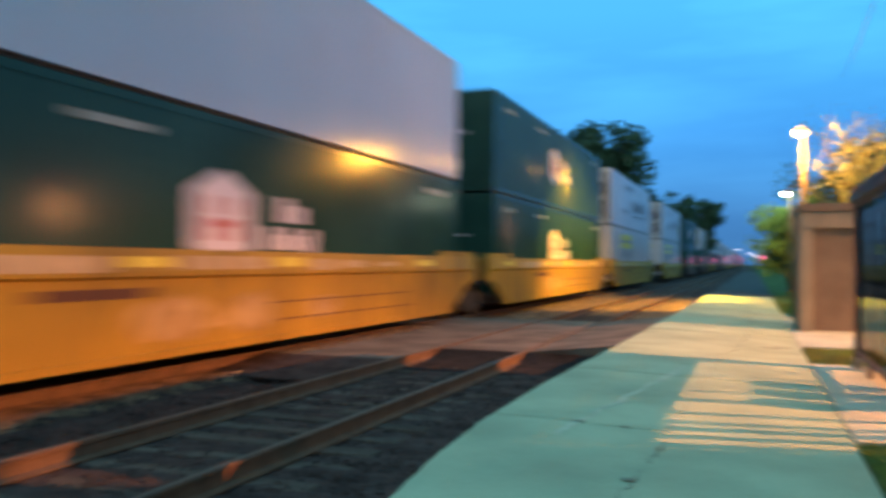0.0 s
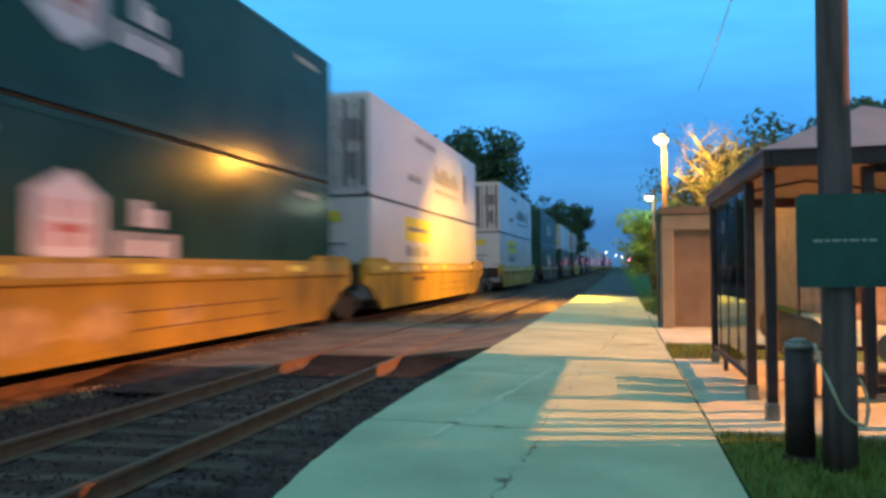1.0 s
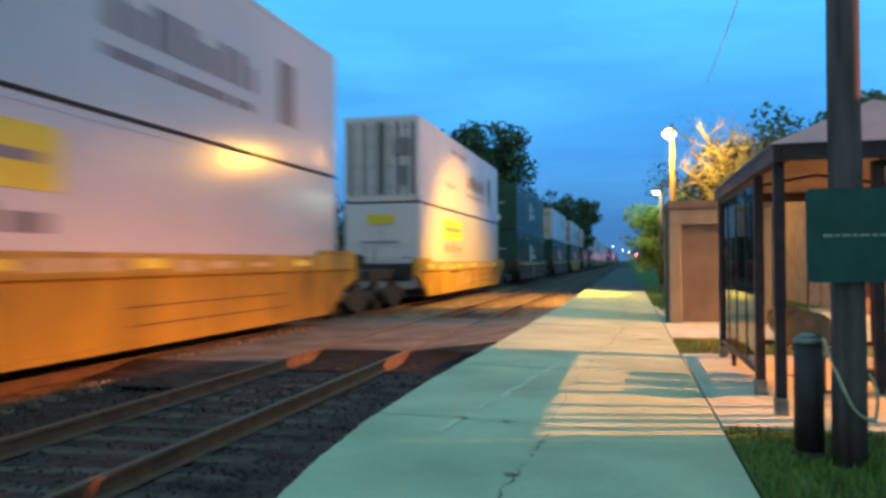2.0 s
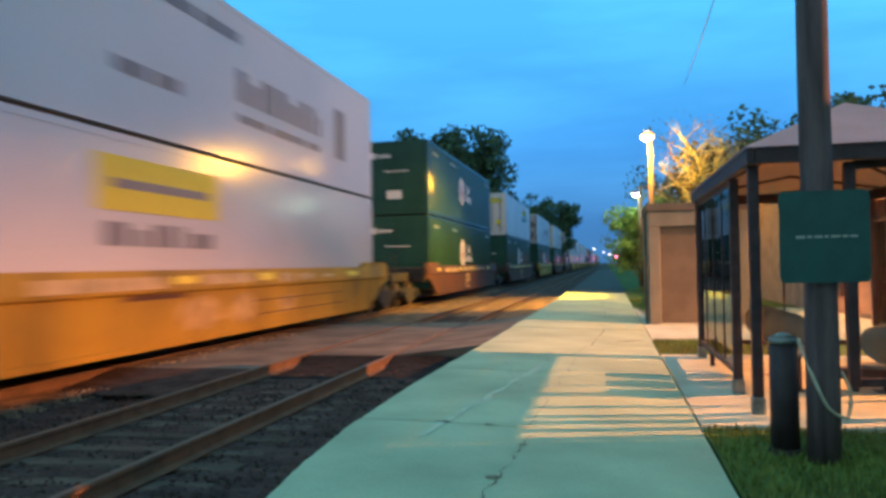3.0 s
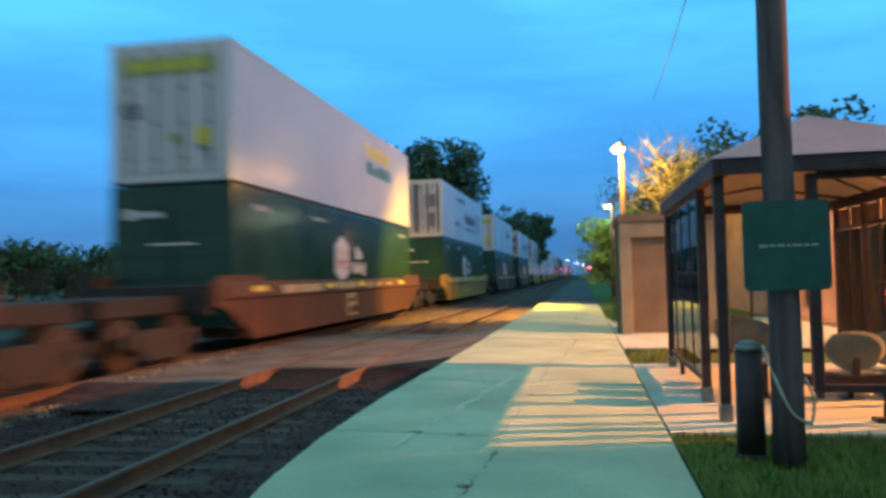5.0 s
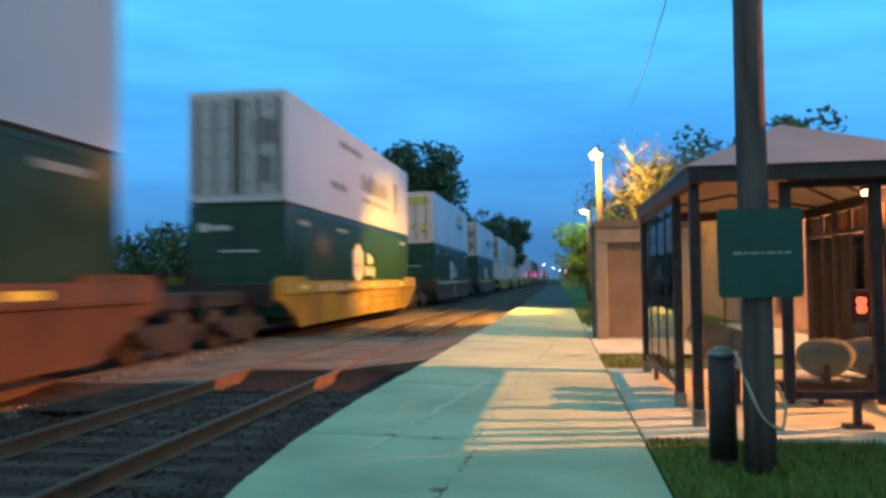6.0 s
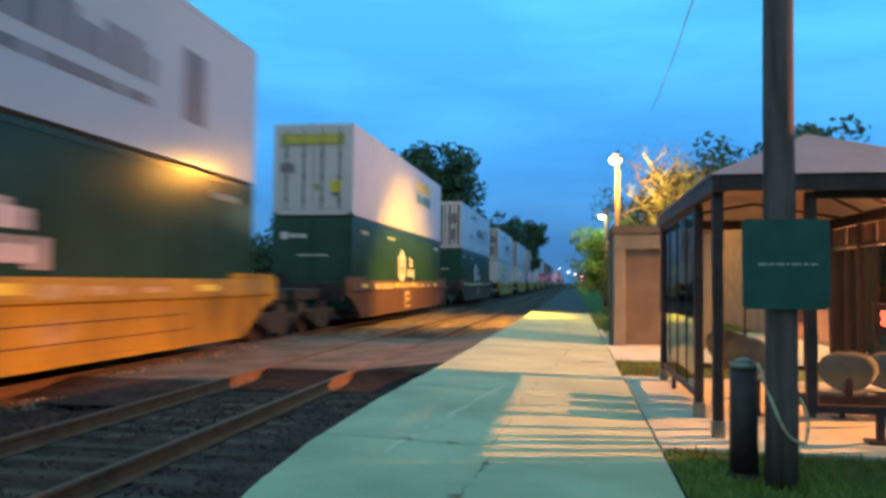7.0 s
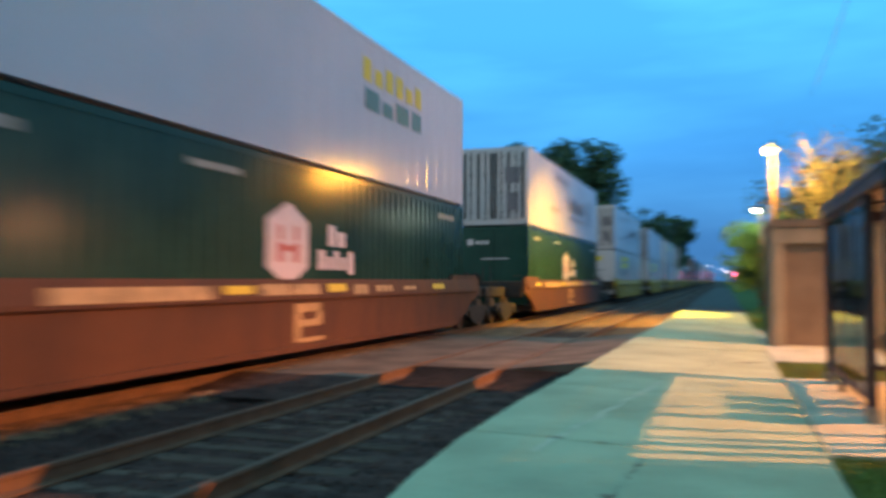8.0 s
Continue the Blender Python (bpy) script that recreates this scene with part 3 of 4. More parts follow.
# rails and panes: platform side, far end, back, near end
for z in (0.12, 1.98):
    sh_box("rail", BRONZE, SX0 - 0.02, SX0 + 0.02, 9.58, SY1 - 0.05, z - 0.03, z + 0.03)
    sh_box("rail", BRONZE, SX0 + 0.05, SX1 - 0.05, SY1 - 0.02, SY1 + 0.02, z - 0.03, z + 0.03)
    sh_box("rail", BRONZE, SX1 - 0.02, SX1 + 0.02, SY0 + 0.05, SY1 - 0.05, z - 0.03, z + 0.03)
    sh_box("rail", BRONZE, 1.845, SX1 - 0.05, SY0 - 0.025, SY0 + 0.025, max(z, 0.19) - 0.035, max(z, 0.19) + 0.035)
sh_box("rail", BRONZE, SX1 - 0.018, SX1 + 0.018, SY0 + 0.05, SY1 - 0.05, 1.68, 1.73)
for y in (10.35, 11.1, 11.85):
    sh_box("mullion", BRONZE, SX0 - 0.014, SX0 + 0.014, y - 0.014, y + 0.014, 0.15, 1.95)
for y in (9.0, 10.0, 11.0, 12.0):
    sh_box("mullion", BRONZE, SX1 - 0.014, SX1 + 0.014, y - 0.02, y + 0.02, 0.15, 1.95)
for x in (1.4, 2.1, 2.85):
    sh_box("mullion", BRONZE, x - 0.014, x + 0.014, SY1 - 0.014, SY1 + 0.014, 0.15, 1.95)


def pane(x0, x1, y0, y1, z0, z1):
    ob = sh_box("pane", GLASS, x0, x1, y0, y1, z0, z1, bevel=0)
    ob.visible_shadow = False
    return ob


for a, b in ((9.58, 10.33), (10.37, 11.08), (11.12, 11.83), (11.87, 12.48)):
    pane(SX0 - 0.004, SX0 + 0.004, a, b, 0.16, 1.94)
for a, b in ((1.12, 1.38), (1.42, 1.71), (1.79, 2.08), (2.12, 2.43), (2.51, 2.83), (2.87, 3.15)):
    pane(a, b, SY1 - 0.004, SY1 + 0.004, 0.16, 1.94)
for a, b in ((8.54, 8.97), (9.03, 9.46), (9.54, 9.97), (10.03, 10.46), (10.54, 10.97), (11.03, 11.46), (11.54, 11.97), (12.03, 12.48)):
    pane(SX1 - 0.004, SX1 + 0.004, a, b, 0.16, 1.67)
for a, b in ((8.54, 8.97), (9.03, 9.46), (9.54, 9.97), (10.03, 10.46), (10.54, 10.97), (11.03, 11.46), (11.54, 11.97), (12.03, 12.48)):
    sh_box("upper_panel", BACKPANEL, SX1 + 0.012, SX1 + 0.022, a, b, 1.735, 1.945, label="mottled brown upper wall panel", bevel=0)
# short stub feet of the end frame
sh_box("foot", BRONZE, 2.3, 2.36, SY0 - 0.03, SY0 + 0.03, -0.05, 0.155)
sh_box("foot_plate", BRONZE, 2.22, 2.44, SY0 - 0.07, SY0 + 0.07, -0.088, -0.05)
# fascia, roof, ceiling
FX0, FX1, FY0, FY1 = 0.98, 3.28, 8.30, 12.75
sh_box("fascia", BRONZE, FX0, FX0 + 0.06, FY0, FY1, 2.0, 2.135)
sh_box("fascia", BRONZE, FX1 - 0.06, FX1, FY0, FY1, 2.0, 2.135)
sh_box("fascia", BRONZE, FX0 + 0.062, FX1 - 0.062, FY0, FY0 + 0.06, 2.0, 2.135)
sh_box("fascia", BRONZE, FX0 + 0.062, FX1 - 0.062, FY1 - 0.06, FY1, 2.0, 2.135)
RX, RY0, RY1, RZ = 2.13, 9.75, 11.3, 2.73


def hip(z_eave, z_ridge, inset):
    bm = B()
    e = [bm.verts.new((x - SX0, y - SY0, z_eave + 0.09)) for x, y in ((FX0 + inset, FY0 + inset), (FX1 - inset, FY0 + inset), (FX1 - inset, FY1 - inset), (FX0 + inset, FY1 - inset))]
    r = [bm.verts.new((RX - SX0, y - SY0, z_ridge + 0.09)) for y in (RY0, RY1)]
    for f in ((e[0], e[1], r[0]), (e[1], e[2], r[1], r[0]), (e[2], e[3], r[1]), (e[3], e[0], r[0], r[1])):
        bm.faces.new(f)
    return bm


roof_bm = hip(2.137, RZ, -0.03)
bmesh.ops.solidify(roof_bm, geom=roof_bm.faces[:], thickness=0.03)
part("roof", roof_bm, ROOFSKIN, shelter, "dusty grey hipped metal roof")
ceil_bm = hip(2.09, RZ - 0.10, 0.07)
part("ceiling_lining", ceil_bm, CEILING, shelter, "pale ceiling lining under the roof")
for k in range(5):
    y = 8.9 + k * 0.8
    for xe in (FX0 + 0.1, FX1 - 0.1):
        zr = RZ - 0.13 if RY0 < y < RY1 else RZ - 0.13 - 0.62 * min(1, max(0, (RY0 - y) / (RY0 - FY0), (y - RY1) / (FY1 - RY1)))
        xr = RX
        bm = rod(B(), (xe - SX0, y - SY0, 2.07 + 0.09), (xr - SX0, y - SY0, zr + 0.09), 0.018, seg=6)
        part("rafter", bm, BRONZE, shelter)


def shelter_seat(at, turn, up=0.0):
    s = thing("waiting_chair", "round-backed grey metal chair inside the shelter", "chair", at, "chairs in the shelter")
    s.rotation_euler = (0, 0, radians(turn))
    bm = B()
    # dished oval back
    n, rings = 20, 4
    centre = bm.verts.new((0, 0.20, 0.48 + up))
    prev = None
    for k in range(1, rings + 1):
        f = k / rings
        ring = []
        for i in range(n):
            a = i * math.tau / n
            ca, sa = math.cos(a), math.sin(a)
            # broad rounded shoulders that narrow towards the seat
            wide = (0.28 if sa > 0 else 0.28 + 0.09 * sa) * math.copysign(abs(ca) ** 0.75, ca)
            ring.append(bm.verts.new((wide * f, 0.20 - 0.05 * f * f, 0.48 + up + 0.19 * f * math.copysign(abs(sa) ** 0.8, sa))))
        for i in range(n):
            if prev:
                bm.faces.new((prev[i], ring[i], ring[(i + 1) % n], prev[(i + 1) % n]))
            else:
                bm.faces.new((centre, ring[i], ring[(i + 1) % n]))
        prev = ring
    bmesh.ops.solidify(bm, geom=bm.faces[:], thickness=0.015)
    part("backrest", bm, SEATMAT, s, smooth=True)
    bm = B()
    prism(bm, [(0.23 * math.cos(a), -0.06 + 0.21 * math.sin(a)) for a in [i * math.tau / 18 for i in range(18)]], "z", 0.24 + up, 0.265 + up)
    part("seat", bm, SEATMAT, s)
    part("leg", rod(B(), (0, -0.02, 0), (0, -0.02, 0.24 + up), 0.03), BRONZE, s)
    part("bracket", box(B(), -0.03, 0.03, 0.08, 0.20, 0.24 + up, 0.42 + up, 0.005), BRONZE, s)
    part("base_plate", box(B(), -0.10, 0.10, -0.12, 0.08, 0, 0.012), BRONZE, s)
    return s


seat = shelter_seat((2.44, 9.75, -0.09), 180)
copy_thing(seat, pose(2.93, 9.95, -0.09, 0, 0, 180))
for y in (9.78, 10.32, 10.86):
    shelter_seat((1.64, y, -0.09), 128, 0.12)
seat_beam = thing("seat_beam", "dark steel beam that carries the shelter chairs", "bench frame", (2.58, 9.80, -0.09))
part("beam", box(B(), -0.55, 0.60, -0.10, 0.10, 0.13, 0.235, 0.01), BRONZE, seat_beam)
for x in (-0.42, 0.45):
    part("leg", box(B(), x - 0.03, x + 0.03, -0.05, 0.05, 0, 0.129), BRONZE, seat_beam)
shelter_lamp = thing("shelter_lamp", "small orange lamp under the shelter roof", "lamp", (3.05, 10.05, 2.02))
part("housing", box(B(), -0.05, 0.10, -0.09, 0.09, 0.05, 0.10, 0.01), BRONZE, shelter_lamp)
part("lens", box(B(), -0.05, 0.06, -0.07, 0.07, 0.0, 0.05, 0.012), BULB, shelter_lamp, "glowing orange lens")

display = thing("departure_display", "small dark box with glowing red display segments", "display", (3.02, 10.3, 0.72))
part("case", box(B(), -0.1, 0.1, -0.05, 0.05, -0.02, 0.32, 0.01), BRONZE, display)
part("bracket", box(B(), -0.03, 0.16, 0.05, 0.09, 0.1, 0.2), BRONZE, display)
for r in range(2):
    for sx, sz, w, h in ((0, 0.056, 0.07, 0.013), (0, 0.0, 0.07, 0.013), (-0.04, 0.028, 0.014, 0.034), (0.04, 0.028, 0.014, 0.034), (0, 0.028, 0.05, 0.010)):
        z = 0.09 + r * 0.085 + sz
        part("segment", box(B(), sx - w / 2, sx + w / 2, -0.056, -0.051, z - h / 2, z + h / 2), REDLED, display, "glowing red segment")

# ---- pole, sign, bollard, cable ----
pole_bm = B()
tube(pole_bm, [(0.006 * math.sin(z * 1.9), 0.005 * math.cos(z * 1.3), z) for z in [k * 0.5 for k in range(17)]], [0.104 - 0.0012 * k for k in range(17)], 20)
pole = solid("utility_pole", pole_bm, POLEMAT, "weathered grey-brown wooden utility pole in the lawn", "pole", smooth=True)
pole.location = (1.18, 6.96, -0.12)

sign = thing("platform_sign", "blank dark green metal sign board fixed to the wooden pole", "sign", (1.185, 6.835, 1.35))
bm = B()
w, h, r = 0.268, 0.292, 0.035
prism(bm, [(sx * (w - r) + r * math.cos(a), sz * (h - r) + r * math.sin(a)) for sx, sz, a0 in ((1, 1, 0), (-1, 1, 90), (-1, -1, 180), (1, -1, 270)) for a in [radians(a0 + i * 22.5) for i in range(5)]], "y", -0.006, 0.006)
board = part("board", bm, SIGNGREEN, sign)
x = -0.17
for k, wd in enumerate((0.055, 0.03, 0.05, 0.022, 0.06, 0.03, 0.045)):
    part("lettering_bar", box(B(), x, x + wd, -0.009, -0.0065, 0.0 - (0.007 if k else 0.01), 0.007), SIGNWHITE, board, "faint white lettering line")
    x += wd + 0.012
for z in (-0.18, 0.18):
    part("bracket", box(B(), -0.13, 0.13, 0.008, 0.03, z - 0.02, z + 0.02), GALV, sign)

bollard = thing("bollard", "black steel bollard with a dull metal cap beside the pole", "bollard", (0.995, 7.2, -0.12))
part("post", rod(B(), (0, 0, 0), (0, 0, 0.76), 0.095, 0.090, 24), BOLLARD, bollard, smooth=True)
bm = B()
rod(bm, (0, 0, 0.76), (0, 0, 0.80), 0.097, 0.088, 24)
rod(bm, (0, 0, 0.80), (0, 0, 0.83), 0.088, 0.03, 24)
part("cap", bm, GALV, bollard, "dull grey metal cap", True)
part("collar", rod(B(), (0, 0, 0.0), (0, 0, 0.05), 0.115, 0.105, 24), BOLLARD, bollard)
cable_bm = B()
pts = []
for i in range(25):
    f = i / 24
    x0, y0, z0 = 1.07, 7.09, 0.68
    x1, y1, z1 = 1.30, 6.87, 0.20
    g = min(1.0, f * 2.2)
    pts.append((x0 + (x1 - x0) * f ** 1.4, y0 - 0.275 * math.sin(g * math.pi / 2) + 0.045 * f, z0 + (z1 - z0) * f - 0.13 * math.sin(f * math.pi)))
for i in range(1, 10):
    f = i / 9
    pts.append((1.30 + 0.035 * math.sin(f * math.pi), 6.86 + 0.12 * f, 0.20 + 0.28 * f))
tube(cable_bm, pts, 0.0105, 8)
solid("loose_cable", cable_bm, ROPE, "pale loose cable hanging between bollard and pole", "cable", smooth=True)
wire_bm = B()
wp = [Vector((1.92, 16, 6.37)).lerp(Vector((2.72, 30, 7.6)), -1.0 + 2.3 * k / 30) - Vector((0, 0, 0.4 * math.sin(math.pi * k / 30) - 0.3)) for k in range(31)]
tube(wire_bm, wp, 0.011, 5)
solid("overhead_wire", wire_bm, WIRE, "thin black overhead wire against the sky", "wire")

# ---- utility building ----
util = thing("utility_building", "small tan stucco utility building with a recessed brown panel", "building", (0.66, 18.2, -0.09))
for nm, mt, x0, x1, y0, y1, z0, z1 in (("pilaster", STUCCO, 0, 0.24, 0, 0.3, 0, 2.02), ("pilaster", STUCCO, 1.66, 1.95, 0, 0.3, 0, 2.02),
                                       ("lintel", STUCCO, 0, 1.95, 0, 0.3, 2.022, 2.34), ("panel", STUCCO_DARK, 0.242, 1.658, 0.11, 0.3, 0, 2.02),
                                       ("wall", STUCCO, 0, 1.95, 0.302, 2.4, 0, 2.34), ("coping", STUCCO_DARK, -0.04, 1.99, -0.04, 2.44, 2.342, 2.50),
                                       ("threshold", PAD, 0.2, 1.7, -0.08, 0.10, 0, 0.03)):
    part(nm, box(B(), x0, x1, y0, y1, z0, z1, 0.012), mt, util)
part("downpipe", rod(B(), (-0.05, 0.25, 0), (-0.05, 0.25, 2.3), 0.028, seg=12), LAMPPOLE, util, "pale downpipe")

# ---- lamps ----


def street_lamp(at, height, lens, label, arm, size=1.0):
    s = thing("street_lamp", label, "street lamp", at)
    part("pole", rod(B(), (0, 0, 0), (0, 0, height), 0.13, 0.085, 18), LAMPPOLE, s, smooth=True)
    part("base", rod(B(), (0, 0, 0), (0, 0, 0.3), 0.2, 0.15, 18), LAMPPOLE, s)
    part("finial", rod(B(), (0, 0, height), (0, 0, height + 0.35), 0.06, 0.03, 12), LAMPHOOD, s)
    ax = Vector(arm)
    part("arm", rod(B(), (0, 0, height - 0.1), tuple(ax * 0.5 + Vector((0, 0, height - 0.04))), 0.035, 0.03, 10), LAMPHOOD, s)
    bm = B()
    c = ax + Vector((0, 0, height - 0.02))
    box(bm, c.x - 0.22, c.x + 0.22, c.y - 0.16, c.y + 0.16, c.z, c.z + 0.12, 0.03)
    head = part("head", bm, LAMPHOOD, s, "dark lamp housing")
    bm = B()
    bmesh.ops.create_uvsphere(bm, u_segments=20, v_segments=10, radius=1, matrix=Matrix.Translation(c - Vector((0, 0, 0.0))) @ Matrix.Diagonal((0.26 * size, 0.2 * size, 0.2 * size, 1)))
    part("lens", bm, lens, head, "glowing lamp lens", True)
    return s


street_lamp((LAMP_A.x, LAMP_A.y, -0.1), LAMP_A.z + 0.12, BULB, "tall platform lamp with a glowing orange sodium head", (-0.10, -0.22, 0), 0.85)
street_lamp((LAMP_B.x + 0.3, LAMP_B.y, -0.12), LAMP_B.z + 0.58, BULB, "tall car park lamp glowing orange", (-0.3, 0, 0))
street_lamp((1.25, 36.2, -0.1), 4.25, BULB_W, "distant lamp with a greenish white head above a bush", (-0.2, -0.1, 0), 0.55)


def signal_light(at, mat, r, label):
    s = thing("signal_light", label, "light", at)
    part("mast", rod(B(), (0, 0, -0.62 - at[2]), (0, 0, 0), 0.06, seg=8), LAMPHOOD, s)
    bm = B()
    bmesh.ops.create_uvsphere(bm, u_segments=12, v_segments=8, radius=r)
    part("lens", bm, mat, s)
    return s


signal_light((5.0, 500, 3.9), RED, 1.5, "distant glowing red signal beside the track")
signal_light((0.5, 430, 5.6), CARLIGHT, 0.34, "distant white light down the line")
signal_light((-3.0, 470, 7.5), CARLIGHT, 0.34, "distant white light down the line")
signal_light((-7.5, 420, 8.6), CARLIGHT, 0.3, "distant white light down the line")

for x, y, z in ((-50, 64, 1.7), (-59, 61, 2.6), (-44, 65, 1.6)):
    signal_light((x, y, z), CARLIGHT, 0.22, "distant white light beyond the tracks")

# ---- trees ----


def tree(name, at, height, spread, leaf, label, seed, leaves=2600, size=0.30, trunk=0.35, first=0.3, limbs=15, bare=False, sparse=1.0):
    rng = random.Random(seed)
    nrg = np.random.default_rng(seed)
    t = thing(name, label, "bush" if name == "bush" else "tree", at)
    bm = B()
    tips = []
    tube(bm, [(0, 0, 0), (0.06 * spread, 0.03, height * 0.3), (0.02, -0.04 * spread, height * 0.62)], [trunk, trunk * 0.7, trunk * 0.35], 9)
    for k in range(limbs):
        a = k * 2.4 + rng.uniform(-0.4, 0.4)
        z0 = height * rng.uniform(first * 0.7, 0.6)
        out = spread * rng.uniform(0.55, 0.95)
        z1 = min(height * 0.93, z0 + height * rng.uniform(0.12, 0.40))
        p0, p2 = Vector((0, 0, z0)), Vector((math.cos(a) * out, math.sin(a) * out, z1))
        p1 = (p0 + p2) / 2 + Vector((0, 0, height * 0.05))
        tube(bm, [p0, p1, p2], [trunk * 0.35, trunk * 0.2, trunk * 0.06], 6)
        tips += [p1, p2]
        for j in range(7 if bare else 3):
            q0 = p0.lerp(p2, rng.uniform(0.35, 0.95))
            q1 = q0 + Vector((rng.uniform(-1, 1), rng.uniform(-1, 1), rng.uniform(-0.3, 1.0))) * spread * 0.42
            qm = (q0 + q1) / 2 + Vector((rng.uniform(-1, 1), rng.uniform(-1, 1), rng.uniform(0, 1))) * spread * 0.06
            tube(bm, [q0, qm, q1], [trunk * 0.13, trunk * 0.09, trunk * 0.03], 5)
            tips.append(q1)
            if bare:
                for _ in range(4):
                    r1 = q1 + Vector((rng.uniform(-1, 1), rng.uniform(-1, 1), rng.uniform(-0.5, 1))) * spread * 0.22
                    tube(bm, [qm.lerp(q1, rng.random()), r1], [trunk * 0.05, trunk * 0.02], 4)
                    tips.append(r1)
    tips.append(Vector((0, 0, height * 0.92)))
    part("trunk", bm, BARK_LAMPLIT if bare else BARK, t, smooth=True)
    # clumps of leaves round the tips
    verts, faces = [], []
    per = max(4, int(leaves / len(tips)))
    for tip in tips:
        cr = spread * rng.uniform(0.26, 0.46) * sparse
        for _ in range(per):
            v = nrg.normal(size=3)
            v *= cr * nrg.random() ** 0.45 / np.linalg.norm(v)
            c = Vector((tip.x + v[0], tip.y + v[1], tip.z + v[2] * 0.75))
            u = Vector(nrg.normal(size=3)).normalized()
            w = u.cross(Vector(nrg.normal(size=3))).normalized()
            s = size * nrg.uniform(0.5, 1.1)
            n0 = len(verts)
            verts += [tuple(c - u * s * 0.5), tuple(c + w * s * 0.28), tuple(c + u * s * 0.5), tuple(c - w * s * 0.28)]
            faces.append((n0, n0 + 1, n0 + 2, n0 + 3))
    me = bpy.data.meshes.new("crown")
    me.from_pydata(verts, [], faces)
    me.materials.append(leaf)
    c = new("crown", me)
    c.parent = t
    return t


DK = "dark leafy tree against the dusk sky"
tree("tree", (-13.6, 72, -0.62), 13.9, 4.3, LEAF_DARK, DK, 11, 16000, 0.55, limbs=22)
tree("tree", (-11.2, 77, -0.62), 9.8, 2.4, LEAF_DARK, DK, 12, 9000, 0.5, limbs=18)
tree("tree", (-11.0, 116, -0.62), 12.4, 3.0, LEAF_DARK, DK, 13, 5000, 0.6)
tree("tree", (-7.2, 128, -0.62), 12.0, 2.8, LEAF_DARK, DK, 14, 5000, 0.6)
tree("tree", (-17.5, 88, -0.62), 12.2, 3.8, LEAF_DARK, DK, 15, 6000, 0.6)
LEFT = [(-38, 49, 6.4, 2.6, 21), (-41, 58, 5.4, 3.4, 22), (-35.5, 56, 6.0, 2.6, 23), (-34, 62, 7.2, 3.0, 24), (-30, 60, 7.6, 2.8, 25), (-27, 66, 7.0, 3.2, 26),
        (-25, 70, 8.2, 3.0, 27), (-22, 76, 8.8, 3.4, 28), (-46, 50, 6.2, 3.0, 29), (-52, 48, 6.0, 3.0, 30), (-19, 82, 8.4, 3.4, 31)]
for x, y, hh, sp, seed in LEFT:
    tree("tree", (x, y, -0.62), hh * 0.84, sp, LEAF_DARK, "dark rounded tree on the far side of the tracks", seed, 2600, 0.5, first=0.12)
tree("tree", (3.55, 30.9, -0.1), 6.3, 1.75, LEAF_BROWN, "nearly bare spreading tree lit orange by the lamp", 41, 6500, 0.09, trunk=0.27, first=0.4, limbs=22, bare=True)
tree("tree", (5.6, 36.0, -0.1), 7.6, 2.4, LEAF_DARK, "dark tree behind the shelter roof", 42, 6000, 0.34, first=0.3)
tree("tree", (8.6, 33.0, -0.1), 7.7, 2.0, LEAF_DARK, "dark tree behind the shelter roof", 43, 5000, 0.34, first=0.3)
tree("bush", (1.25, 37.6, -0.1), 4.6, 1.3, LEAF, "tall fresh green bush lit by a white lamp", 44, 8000, 0.20, trunk=0.10, first=0.1, limbs=24)
tree("bush", (1.75, 34.6, -0.1), 3.1, 0.95, LEAF_DARK, "dark hedge bush beside the platform", 45, 2600, 0.15, trunk=0.08, first=0.05, limbs=12)
tree("bush", (0.72, 20.4, -0.1), 0.75, 0.30, LEAF, "small low bush beside the utility building", 46, 700, 0.07, trunk=0.03, first=0.05, limbs=9)
tree("tree", (3.2, 43.0, -0.1), 6.4, 1.9, LEAF_DARK, "dark tree behind the platform lamp", 47, 2600, 0.24, first=0.2, limbs=12)
for k in range(10):
    tree("tree", (4.2 + 2.5 * (k % 3) + 0.05 * k * k, 48 + k * 14, -0.62), 4.6 + 0.9 * (k % 4) + 0.25 * k, 2.4 + 0.1 * k, LEAF_DARK, "dark tree along the far edge of the line", 60 + k, 1100, 0.5, first=0.1)


def far_woods():
    nrg = np.random.default_rng(5)
    verts, faces = [], []
    for side in range(2):
        for _ in range(6500):
            if side:
                x, y = nrg.uniform(-420, -14), nrg.uniform(150, 420)
                top = 9.5
            else:
                x, y = nrg.uniform(14, 300), nrg.uniform(150, 420)
                top = 10
            if side and x > -30 - 0.02 * y and y < 200:
                continue
            z = nrg.uniform(-0.6, top * (0.7 + 0.3 * math.sin(x * 0.13) * math.cos(y * 0.07)))
            s = nrg.uniform(0.8, 2.2)
            u = Vector(nrg.normal(size=3)).normalized()
            w = u.cross(Vector(nrg.normal(size=3))).normalized()
            c = Vector((x, y, z))
            n0 = len(verts)
            verts += [tuple(c - u * s), tuple(c + w * s * 0.7), tuple(c + u * s), tuple(c - w * s * 0.7)]
            faces.append((n0, n0 + 1, n0 + 2, n0 + 3))
    me = bpy.data.meshes.new("far_woods")
    me.from_pydata(verts, [], faces)
    me.materials.append(LEAF_DARK)
    return tagged(new("far_woods", me), "dark distant woods along the horizon", "woods", kind="stuff")


far_woods()

